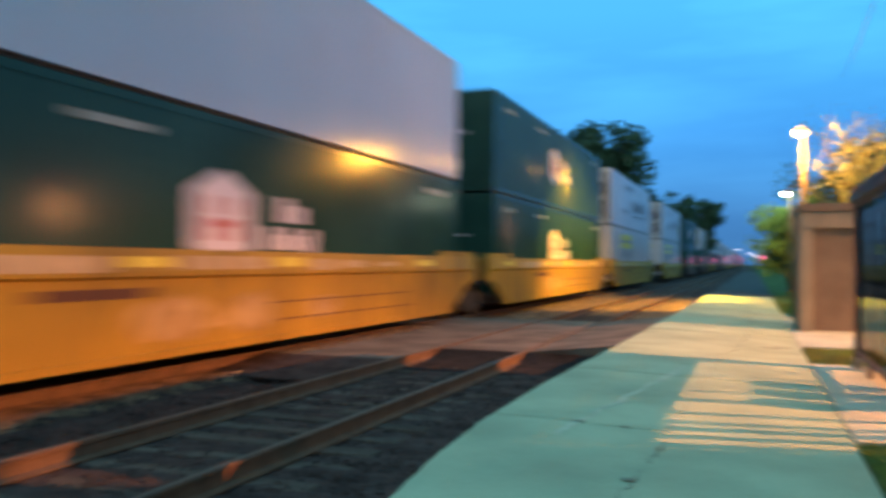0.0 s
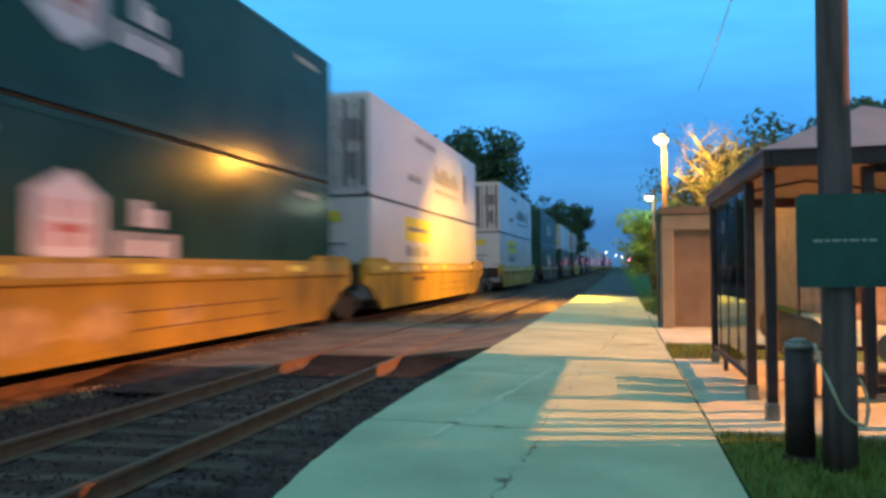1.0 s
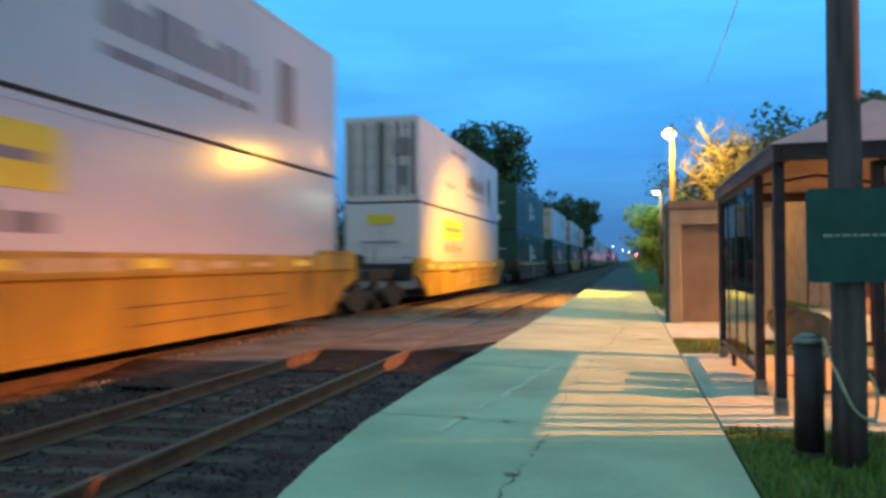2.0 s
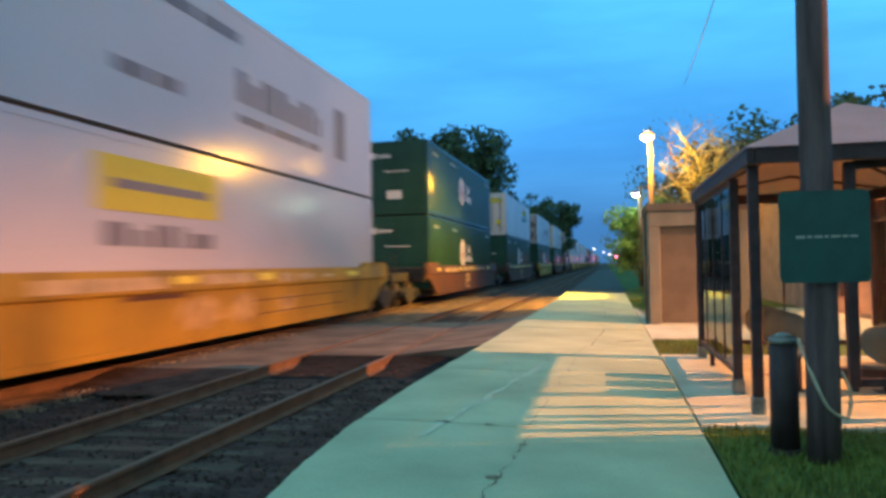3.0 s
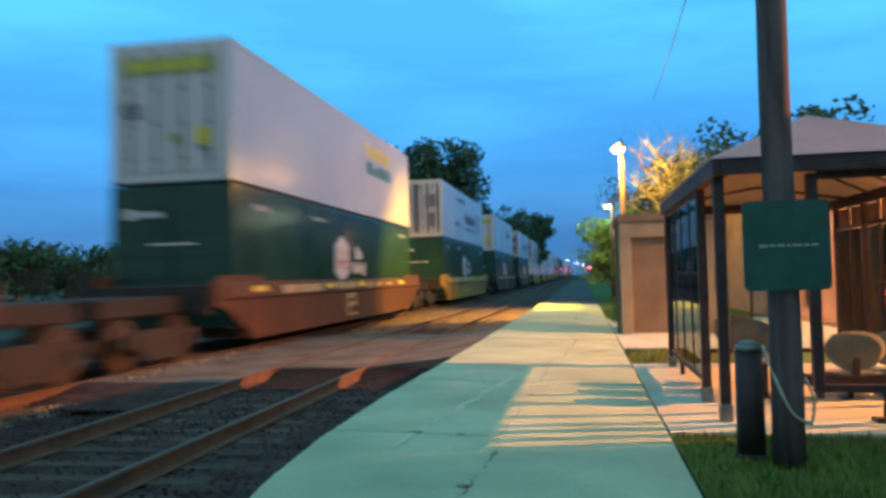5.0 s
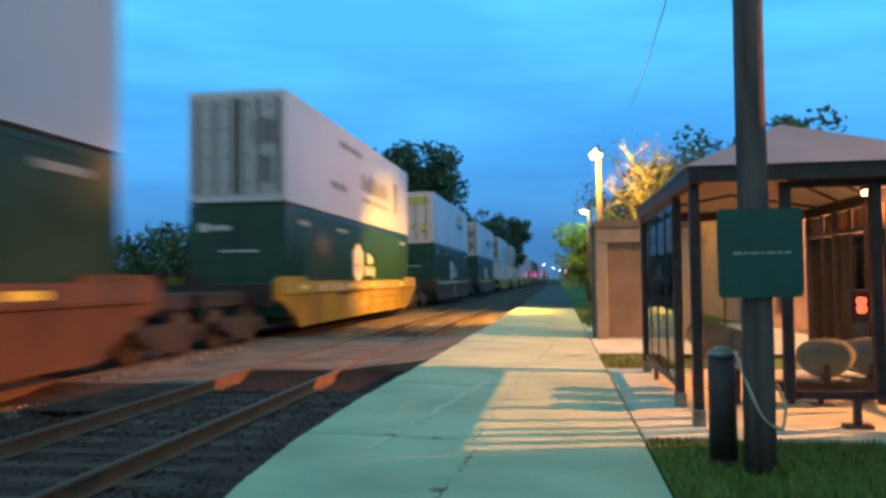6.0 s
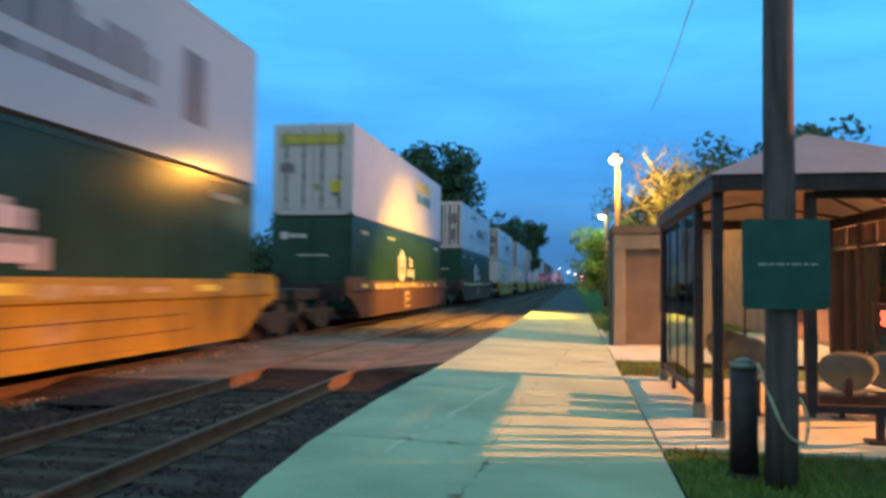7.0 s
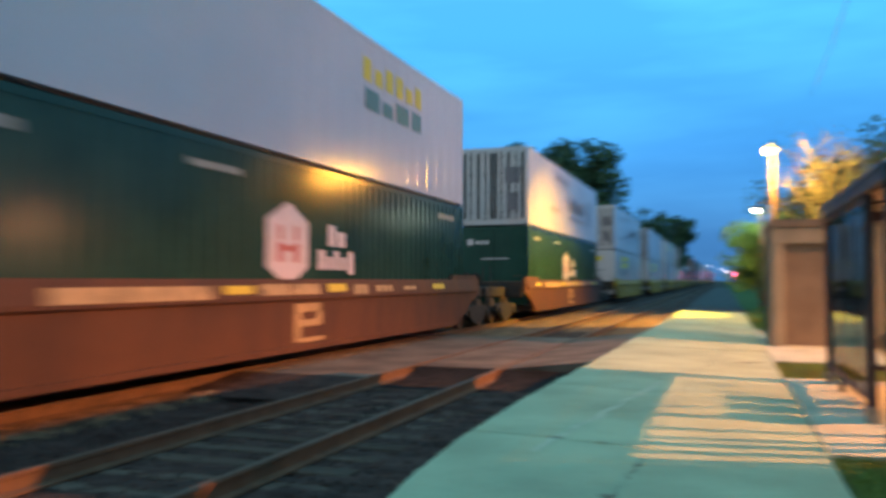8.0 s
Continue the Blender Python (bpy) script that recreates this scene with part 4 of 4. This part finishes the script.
# ---- the freight train ----
SPEED = 19.3
START = 41.38            # where the reference stack's front stands at the start
LENGTH, WIDTH, TALL = 16.15, 2.59, 2.88
FLOOR = 0.29             # underside of the lower container
MOVERS = []
STENCIL_PALE = material("faded_stencil", (0.44, 0.29, 0.15), 0.7, vary=0.4, scale=5, bump=0)
WHEELS = []


def ribbed_side(bm, x, sign_x, z0, z1, y0, y1, pitch=0.29, depth=0.022):
    n = int((y1 - y0) / pitch)
    step = (y1 - y0) / n
    line = []
    for k in range(n):
        a = y0 + k * step
        line += [(a, 0), (a + step * 0.42, 0), (a + step * 0.5, 1), (a + step * 0.92, 1)]
    line.append((y1, 0))
    lo = [bm.verts.new((x - sign_x * depth * d, y, z0)) for y, d in line]
    hi = [bm.verts.new((x - sign_x * depth * d, y, z1)) for y, d in line]
    for i in range(len(line) - 1):
        bm.faces.new((lo[i], lo[i + 1], hi[i + 1], hi[i]))


def container_body(smooth_sides):
    bm = B()
    h, w = TALL, WIDTH / 2
    for s in (-1, 1):
        if smooth_sides:
            ribbed_side(bm, s * (w - 0.004), s, 0.16, h - 0.1, 0.12, LENGTH - 0.12, 0.62, 0.006)
        else:
            ribbed_side(bm, s * (w - 0.004), s, 0.16, h - 0.1, 0.12, LENGTH - 0.12)
    box(bm, -w + 0.034, w - 0.034, 0.05, LENGTH - 0.05, 0.1, h - 0.02)
    return bm


def frame_rails():
    bm = B()
    w = WIDTH / 2
    for s in (-1, 1):
        x0, x1 = sorted((s * w, s * (w - 0.06)))
        box(bm, x0, x1, 0, LENGTH, 0.04, 0.16)
        box(bm, x0, x1, 0, LENGTH, TALL - 0.1, TALL)
        for y in (0, LENGTH - 0.13):
            box(bm, x0, x1, y, y + 0.13, 0.161, TALL - 0.101)
    for y in (0, LENGTH - 0.1):
        box(bm, -w + 0.061, w - 0.061, y, y + 0.1, 0.04, 0.2)
        box(bm, -w + 0.061, w - 0.061, y, y + 0.1, TALL - 0.14, TALL)
    return bm


BODY = {}


def shared(key, maker, mat):
    if (key, mat.name) not in BODY:
        BODY[(key, mat.name)] = data_of(key, maker(), mat)
    return BODY[(key, mat.name)]


def piece(name, me, parent, label="", at=(0, 0, 0)):
    ob = new(name, me)
    ob.parent = parent
    ob.location = at
    return tagged(ob, label)


def bar_on_side(bm, y0, y1, z0, z1, off=0.004):
    w = WIDTH / 2 + off
    box(bm, w - 0.003, w, y0, y1, z0, z1)


def emblem(c):
    """White hexagon with a faded mark, and two rows of white blocks behind it."""
    y, z = 7.14, 1.50
    w = WIDTH / 2 + 0.004
    hexa = B()
    prism(hexa, [(y - 0.64, z - 0.38), (y - 0.03, z - 0.68), (y + 0.03, z - 0.68), (y + 0.64, z - 0.38), (y + 0.64, z + 0.38), (y + 0.03, z + 0.68), (y - 0.03, z + 0.68), (y - 0.64, z + 0.38)], "x", w - 0.003, w)
    e = part("emblem", hexa, MARK_WHITE, c, "white hexagonal emblem")
    bm = B()
    for a, b in ((-0.34, -0.16), (0.16, 0.34)):
        box(bm, w + 0.001, w + 0.003, y + a, y + b, z - 0.30, z + 0.02)
        box(bm, w + 0.001, w + 0.003, y + a + 0.03, y + b - 0.03, z + 0.06, z + 0.30)
    box(bm, w + 0.001, w + 0.003, y - 0.159, y + 0.159, z - 0.12, z - 0.02)
    part("emblem_mark", bm, MARK_PINK, e, "faded red mark")
    for z0, z1, yy, widths in ((1.52, 1.90, 8.50, (0.34, 0.40)), (1.10, 1.44, 8.14, (0.32, 0.26, 0.28, 0.28, 0.30))):
        for k, wd in enumerate(widths):
            bm = B()
            d = 0.05 * (k % 2)
            bar_on_side(bm, yy, yy + wd - 0.07, z0 - (0.08 if k == 4 else 0), z1 - d - (0.06 if k in (1, 3) else 0))
            part("letter_block", bm, MARK_WHITE, c)
            yy += wd


def side_bars(c, mat, y, z, rows, name="lettering_bar"):
    for dz, hgt, widths in rows:
        yy = y
        for k, wd in enumerate(widths):
            bm = B()
            bar_on_side(bm, yy, yy + wd - 0.17, z + dz, z + dz + hgt * (1.0 if k % 3 != 1 or len(widths) < 4 else 0.72))
            part(name, bm, mat, c)
            yy += wd


def small_codes(c, mat):
    for y0, y1, z0, z1 in ((14.2, 15.4, 2.45, 2.58), (1.0, 1.9, 2.42, 2.55), (4.6, 5.8, 2.45, 2.55)):
        bm = B()
        bar_on_side(bm, y0, y1, z0, z1)
        part("code_bar", bm, mat, c)


def doors(c, mat, rods, rail_mat, rib_mat=None):
    """The end that faces ahead: two leaves with lock rods, or a plain ribbed nose."""
    w = WIDTH / 2
    for s in (-1, 1):
        x0, x1 = sorted((s * 0.012, s * (w - 0.064)))
        d = part("door", box(B(), x0, x1, -0.008, 0.045, 0.205, TALL - 0.145, 0.006), mat, c)
        if rods:
            for xr in (0.30, 0.86):
                rd = part("lock_rod", rod(B(), (s * xr, -0.03, 0.22), (s * xr, -0.03, TALL - 0.16), 0.022, seg=8), rail_mat, d)
                for z in (0.5, 1.2, 1.9, 2.5):
                    part("rod_guide", box(B(), s * xr - 0.05, s * xr + 0.05, -0.04, -0.009, z - 0.03, z + 0.03), rail_mat, d)
            for xr in (0.08, 0.58, 1.1):
                part("rib", box(B(), s * xr - 0.055, s * xr + 0.055, -0.028, -0.009, 0.25, TALL - 0.2), rib_mat or rail_mat, d)
        else:
            for z in (0.6, 1.05, 1.5, 1.95):
                xa, xb = sorted((s * 0.06, s * (w - 0.12)))
                part("rib", box(B(), xa, xb, -0.022, -0.009, z - 0.04, z + 0.04), mat, d)


def front_plate(c, mat, x0, x1, z0, z1, label=""):
    part("end_marking", box(B(), x0, x1, -0.046, -0.042, z0, z1), mat, c, label)


def container(kind, upper):
    mats = {"green": BOX_GREEN, "white": BOX_WHITE, "grey": BOX_GREY, "blue": BOX_BLUE, "red": BOX_RED}
    col = kind.split("_")[0]
    mat = mats[col]
    words = {"green": "dark green container with a white hexagonal emblem", "white": "white freight container with dark lettering bars", "grey": "pale grey freight container",
             "blue": "dark blue freight container", "red": "rusty red freight container"}[col]
    c = thing("container", words + (" stacked on another" if upper else " in a well car"), "container", group="containers on the train")
    piece("body", shared("body_plain" if col in ("white", "grey") else "body_ribbed", lambda: container_body(col in ("white", "grey")), mat), c)
    piece("frame", shared("frame", frame_rails, DARKTRIM if kind.endswith("dark") else mat), c)
    piece("floor_gap", shared("casting", lambda: box(B(), -1.22, 1.22, 0.3, LENGTH - 0.3, 0.0, 0.099), DARKTRIM), c)
    for s in (-1, 1):
        for y in (0.0, 1.9, LENGTH - 2.08, LENGTH - 0.18):
            piece("corner_casting", shared("corner", lambda: box(B(), -0.08, 0.08, 0, 0.178, 0, 0.12), DARKTRIM), c, at=(s * (WIDTH / 2 - 0.083), y, -0.001))
    if col == "green":
        doors(c, BOX_GREEN, False, DARKTRIM)
        emblem(c)
        small_codes(c, MARK_FAINT)
        front_plate(c, MARK_WHITE, -1.0, -0.75, 2.20, 2.42, "small white round mark")
        for k in range(3):
            front_plate(c, MARK_WHITE, -0.68 + k * 0.18, -0.54 + k * 0.18, 2.24, 2.36)
        front_plate(c, MARK_WHITE, -0.45, 0.55, 1.68, 1.72)
        if upper:
            front_plate(c, MARK_WHITE, -0.35, 0.25, 0.62, 0.95, "white shield mark")
    elif kind == "white_sign":
        doors(c, BOX_WHITE, False, DARKTRIM)
        bm = B()
        bar_on_side(bm, 3.55, 6.95, 1.78, 2.56)
        s = part("sign_panel", bm, MARK_YELLOW, c, "yellow sign panel")
        bm = B()
        bar_on_side(bm, 3.9, 6.6, 2.1, 2.24, 0.008)
        part("lettering_bar", bm, MARK_DARK, s)
        side_bars(c, MARK_DARK, 3.75, 1.28, [(0, 0.34, (0.7, 0.5, 0.7, 0.35, 0.9))])
        front_plate(c, MARK_YELLOW, -0.5, 0.45, 2.2, 2.5)
        front_plate(c, MARK_DARK, -0.7, 0.6, 1.55, 1.62)
    elif kind == "white_letters":
        doors(c, BOX_WHITE, True, DIRTYSTEEL)
        side_bars(c, MARK_DARK, 7.75, 1.05, [(0.1, 0.62, (0.55, 0.55, 0.75, 0.6, 0.6, 0.55, 0.5, 0.4)), (-0.28, 0.16, (1.5, 2.0, 0.9))])
        bm = B()
        bar_on_side(bm, 13.05, 13.85, 0.78, 2.05)
        part("emblem", bm, MARK_DARK, c, "dark upright emblem")
        side_bars(c, MARK_DARK, 4.0, 0.85, [(0, 0.22, (1.0, 0.9))])
        side_bars(c, MARK_DARK, 5.0, 2.25, [(0, 0.2, (1.4, 1.6))])
        front_plate(c, MARK_DARK, 0.45, 1.0, 1.55, 2.15)
        front_plate(c, MARK_DARK, 0.5, 0.95, 0.55, 1.2)
    elif kind == "white_teal":
        doors(c, BOX_WHITE, True, DIRTYSTEEL, BOX_WHITE)
        side_bars(c, MARK_YELLOW, 9.9, 1.98, [(0.0, 0.46, (0.55, 0.55, 0.55, 0.55, 0.55, 0.55))])
        side_bars(c, MARK_TEAL, 10.0, 1.42, [(0.0, 0.42, (0.85, 0.7, 0.9, 0.75))])
        front_plate(c, MARK_OLIVE, -1.05, 1.0, 2.22, 2.56, "faded yellow band")
        for k in range(8):
            part("lettering_bar", box(B(), -0.82 + k * 0.21, -0.70 + k * 0.21, -0.050, -0.0465, 2.29, 2.49 - 0.04 * (k % 3 == 1)), MARK_YELLOW, c)
        front_plate(c, MARK_DARK, -1.05, -0.6, 1.35, 1.65)
        front_plate(c, MARK_YELLOW, 0.58, 0.90, 0.75, 1.10)
        front_plate(c, MARK_DARK, 0.62, 0.86, 0.62, 0.74)
        front_plate(c, MARK_OLIVE, 0.05, 0.22, 0.8, 1.0)
    elif kind == "grey_plain":
        doors(c, BOX_GREY, True, DIRTYSTEEL)
        side_bars(c, MARK_DARK, 2.2, 2.3, [(0, 0.2, (1.2, 0.9))])
    else:
        doors(c, mat, True, DIRTYSTEEL)
        small_codes(c, MARK_WHITE)
    return c


def wheel_pair(parent, y):
    ws = new("wheel_set")
    ws.parent = parent
    ws.location = (0, y, RAIL_Z + 0.42)
    piece("axle", shared("axle", lambda: rod(B(), (-1.0, 0, 0), (1.0, 0, 0), 0.08, seg=10), WHEEL), ws)
    for s in (-1, 1):
        def wheel():
            bm = rod(B(), (-0.065, 0, 0), (0.065, 0, 0), 0.42, 0.42, 24)
            rod(bm, (-0.09, 0, 0), (-0.0651, 0, 0), 0.45, 0.45, 24)
            rod(bm, (0.0651, 0, 0), (0.10, 0, 0), 0.14, 0.11, 12)
            return bm
        w = piece("wheel", shared("wheel", wheel, WHEEL), ws, at=(s * 0.75, 0, 0))
        if s < 0:
            w.rotation_euler = (0, 0, math.pi)
    return ws


def truck_frame():
    bm = B()
    for s in (-1, 1):
        x0, x1 = sorted((s * 0.92, s * 1.06))
        prism(bm, [(-1.2, 0.42), (-1.2, 0.58), (-0.5, 0.66), (0.5, 0.66), (1.2, 0.58), (1.2, 0.42), (0.75, 0.36), (0.45, 0.16), (-0.45, 0.16), (-0.75, 0.36)], "x", x0, x1)
        for k in (-0.16, 0, 0.16):
            rod(bm, (s * 1.0, k, 0.2), (s * 1.0, k, 0.5), 0.06, seg=8)
        for y in (-0.88, 0.88):
            rod(bm, (s * 1.06, y, 0.42), (s * 1.13, y, 0.42), 0.13, 0.11, 12)
    box(bm, -0.92, 0.92, -0.2, 0.2, 0.25, 0.62)
    return bm


def truck(parent, y):
    fr = piece("truck_frame", shared("truck_frame", truck_frame, UNDER), parent, "grimy cast steel truck frame", (0, y, RAIL_Z))
    for dy in (-0.88, 0.88):
        wheel_pair(parent, y + dy)
    return fr


def well_side(top, s):
    w0, w1 = sorted((s * 1.33, s * 1.43))
    bm = B()
    prism(bm, [(0.75, 0.04), (LENGTH - 0.75, 0.04), (LENGTH + 0.45, 0.66), (LENGTH + 1.05, 0.80), (LENGTH + 1.05, top - 0.02), (LENGTH + 0.75, top + 0.12), (LENGTH - 1.1, top + 0.12),
               (LENGTH - 1.3, top), (1.3, top), (1.1, top + 0.12), (-0.75, top + 0.12), (-1.05, top - 0.02), (-1.05, 0.80), (-0.45, 0.66)], "x", w0, w1)
    return bm


def well_ribs(top, s):
    bm = B()
    x0, x1 = sorted((s * 1.431, s * 1.47))
    xo, xi = s * 1.485, s * 1.431
    prism(bm, [(xi, top - 0.36), (xo, top - 0.33), (xo, top - 0.27), (s * 1.44, top - 0.03), (xi, top - 0.01)], "y", -0.7, LENGTH + 0.7)
    box(bm, x0, x1, 1.2, LENGTH - 1.2, 0.05, 0.14)
    return bm


def well_car(paint, top, label, gap_front, gap_back, coupler):
    c = thing("well_car", label, "rail car", group="well cars of the train")
    for s in (-1, 1):
        sp = piece("side_sill", shared(f"side_{top}_{s}", lambda: well_side(top, s), paint), c)
        piece("sill_flange", shared(f"rib_{top}_{s}", lambda: well_ribs(top, s), paint), sp)
        if s > 0:
            for y0, y1, z0, z1, mt in ((0.6, 1.3, top - 0.22, top - 0.1, MARK_YELLOW), (5.2, 5.9, top - 0.22, top - 0.1, MARK_YELLOW), (8.2, 8.9, top - 0.22, top - 0.08, MARK_YELLOW),
                                       (6.1, 6.9, top - 0.25, top - 0.08, STENCIL_PALE), (7.0, 7.9, top - 0.25, top - 0.08, STENCIL_PALE), (2.2, 4.9, top - 0.28, top - 0.10, STENCIL_PALE), (9.2, 9.8, top - 0.28, top - 0.10, STENCIL_PALE),
                                       (13.4, 14.2, top - 0.22, top - 0.1, MARK_YELLOW), (10.2, 11.0, top - 0.24, top - 0.12, STENCIL_PALE), (11.6, 12.3, top - 0.22, top - 0.14, STENCIL_PALE)):
                part("stencil", prism(B(), [(1.44 + (top - 0.03 - z0) * 0.1875 + 0.004, z0), (1.44 + (top - 0.03 - z1) * 0.1875 + 0.004, z1), (1.44 + (top - 0.03 - z1) * 0.1875 - 0.01, z1), (1.44 + (top - 0.03 - z0) * 0.1875 - 0.01, z0)], "y", y0, y1), mt, sp)
    if paint == WELL_RED:
        bm = B()
        for y0, y1, z0, z1 in ((7.15, 7.33, 0.20, 0.82), (7.34, 8.0, 0.68, 0.82), (7.86, 8.05, 0.44, 0.675), (7.34, 7.85, 0.44, 0.55), (7.34, 8.1, 0.18, 0.25)):
            box(bm, 1.431, 1.436, y0, y1, z0, z1)
        part("painted_mark", bm, STENCIL_PALE, c, "rough yellow painted mark")
    else:
        marks = [(4.0, 5.6, 0.78, 0.90), (8.0, 13.0, 0.60, 0.622), (8.2, 13.2, 0.34, 0.362)]
        for y0, y1, z0, z1 in marks:
            part("rust_streak", box(B(), 1.431, 1.4345, y0, y1, z0, z1), WELL_RED, c, "rust-red streak")
        if not coupler or top < 1.3:
            for yc, zc, ry, rz, seed in ((6.1, 0.50, 0.75, 0.32, 3), (7.6, 0.52, 0.60, 0.30, 4), (9.6, 0.48, 0.45, 0.22, 5)):
                rg = random.Random(seed)
                ring = [(yc + ry * math.cos(a) * rg.uniform(0.7, 1.1), zc + rz * math.sin(a) * rg.uniform(0.7, 1.1)) for a in [i * math.tau / 14 for i in range(14)]]
                part("painted_patch", prism(B(), ring, "x", 1.431, 1.4335), GRAFFITI, c, "faded buff painted patch")
    piece("well_floor", shared("well_floor", lambda: box(B(), -1.32, 1.32, 0.3, LENGTH - 0.3, 0.08, 0.26), UNDER), c)
    for y0, y1, g in ((-gap_front, -0.95, -1), (LENGTH + 0.95, LENGTH + gap_back, 1)):
        bm = B()
        box(bm, -0.75, 0.75, y0, y1, 0.66, 0.98, 0.03)
        box(bm, -1.32, 1.32, -1.10 if g < 0 else LENGTH + 0.90, -0.90 if g < 0 else LENGTH + 1.10, 0.60, top - 0.05, 0.03)
        part("end_platform", bm, UNDER, c)
        for xs in (-1.25, 1.25):
            for z in (0.75, 1.05, 1.35):
                piece("grab_rail", shared("grab", lambda: rod(B(), (-0.15, 0, 0), (0.15, 0, 0), 0.015, seg=6), UNDER), c, at=(xs, -1.37 if g < 0 else LENGTH + 1.37, z))
        if coupler:
            yy = y0 if g < 0 else y1
            part("coupler", box(B(), -0.13, 0.13, min(yy, yy + g * 0.5), max(yy, yy + g * 0.5), 0.55, 0.80, 0.03), UNDER, c)
            bm = B()
            rod(bm, (0.85, yy - g * 0.2, 0.9), (0.85, yy - g * 0.2, 1.65), 0.02, seg=6)
            bmesh.ops.create_cone(bm, cap_ends=True, segments=16, radius1=0.2, radius2=0.2, depth=0.04, matrix=Matrix.Translation((0.3, yy - g * 0.35, 1.25)) @ Matrix.Rotation(math.pi / 2, 4, "X"))
            part("brake_wheel", bm, UNDER, c)
    return c


PLAN = [  # front of the stack behind the reference stack's front, upper, lower, paint, joined in front, joined behind
    (-38.3, "grey_plain", "green", "yellow", True, True), (-19.2, "green", "green", "yellow", True, True), (0.0, "white_letters", "white_sign", "yellow", True, False),
    (23.75, "white_letters_dark", "white_sign", "yellow", False, False), (47.3, "green", "green", "red", False, False), (71.0, "white_teal", "green", "red", False, False),
    (94.75, "white_letters", "green", "yellow", False, False), (118.45, "white_teal", "green", "red", False, False), (142.1, "white_letters", "green", "red", False, False),
    (165.8, "white_letters", "white_sign", "yellow", False, False)]
rng_train = random.Random(3)
uppers = ["white_teal", "grey_plain", "green", "white_letters", "white_sign", "blue", "red"]
lowers = ["green", "white_sign", "green", "grey_plain", "green", "white_sign", "blue"]
for k in range(20):
    PLAN.append((189.5 + 23.7 * k, uppers[(k * 3 + 1) % 7], lowers[(k * 2 + 1) % 7], rng_train.choice(["yellow", "red", "yellow"]), False, False))

made = {}


def get(key, build):
    """The first of a kind is built, the others are copies that share its meshes."""
    if key not in made:
        made[key] = build()
        return made[key]
    return copy_thing(made[key], Matrix())


for off, up, low, paint, jf, jb in PLAN:
    pm, words = (WELL_YELLOW, "grimy yellow-orange well car rolling on the far track") if paint == "yellow" else (WELL_RED, "oxide red well car with yellow stencils on the far track")
    top = 1.22 if not (jf or jb) else 1.36
    gf, gb = (1.75 if jf else 3.55), (1.75 if jb else 3.55)

    def build_car():
        c = well_car(pm, top, words, gf, gb, not (jf and jb))
        if not jf or off < -30:
            truck(c, -2.15 if not jf else -1.7)
        truck(c, LENGTH + (1.7 if jb else 2.15))
        return c

    MOVERS.append((get(("car", paint, jf, jb, off < -30), build_car), off, 0.0))
    if off < 150:
        WHEELS += [(w, w.location.y, w.location.z) for w in MOVERS[-1][0].children if w.name.startswith("wheel_set")]
    up_k, low_k = up.replace("_dark", ""), low
    MOVERS.append((get(("box", low_k, False), lambda: container(low_k, False)), off, FLOOR))
    MOVERS.append((get(("box", up_k, True), lambda: container(up_k, True)), off, FLOOR + TALL + 0.035))


# ---- timber ties ----


def tie_data():
    bm = box(B(), -1.3, 1.3, -0.115, 0.115, -0.53, -0.362, 0.012)
    return data_of("tie", bm, TIE)


tie_me = tie_data()
rng_tie = random.Random(6)
for tr, y_end in ((near_track, 95.0), (far_track, 70.0)):
    y = 1.0
    while y < y_end:
        if not CY0 - 0.1 < y < CY1 + 0.1:
            o = new("tie", tie_me)
            o.parent = tr
            o.location = (rng_tie.uniform(-0.04, 0.04), y, rng_tie.uniform(-0.012, 0.006))
            o.rotation_euler = (0, 0, rng_tie.uniform(-0.015, 0.015))
        y += 0.52
    rest = B()
    while y < 300:
        box(rest, -1.3, 1.3, y - 0.115, y + 0.115, -0.53, -0.362)
        y += 0.52
    tagged(part("far_ties", rest, TIE, tr), kind="stuff")


# ---- what moves ----


def motions():
    for ws, y, z in WHEELS:
        walk(ws, [(k / 30, pose(0, y, z, k * math.degrees(SPEED / 30 / 0.4205))) for k in range(241)])
    times = [0.0, 1 / 30, 2 / 30, 0.2] + [0.5 * k for k in range(1, 16)] + [7.8, 8.0 - 2 / 30, 8.0 - 1 / 30, 8.0]
    for ob, off, z in MOVERS:
        walk(ob, [(t, pose(FAR, START + off - SPEED * t, z)) for t in times])


motions()
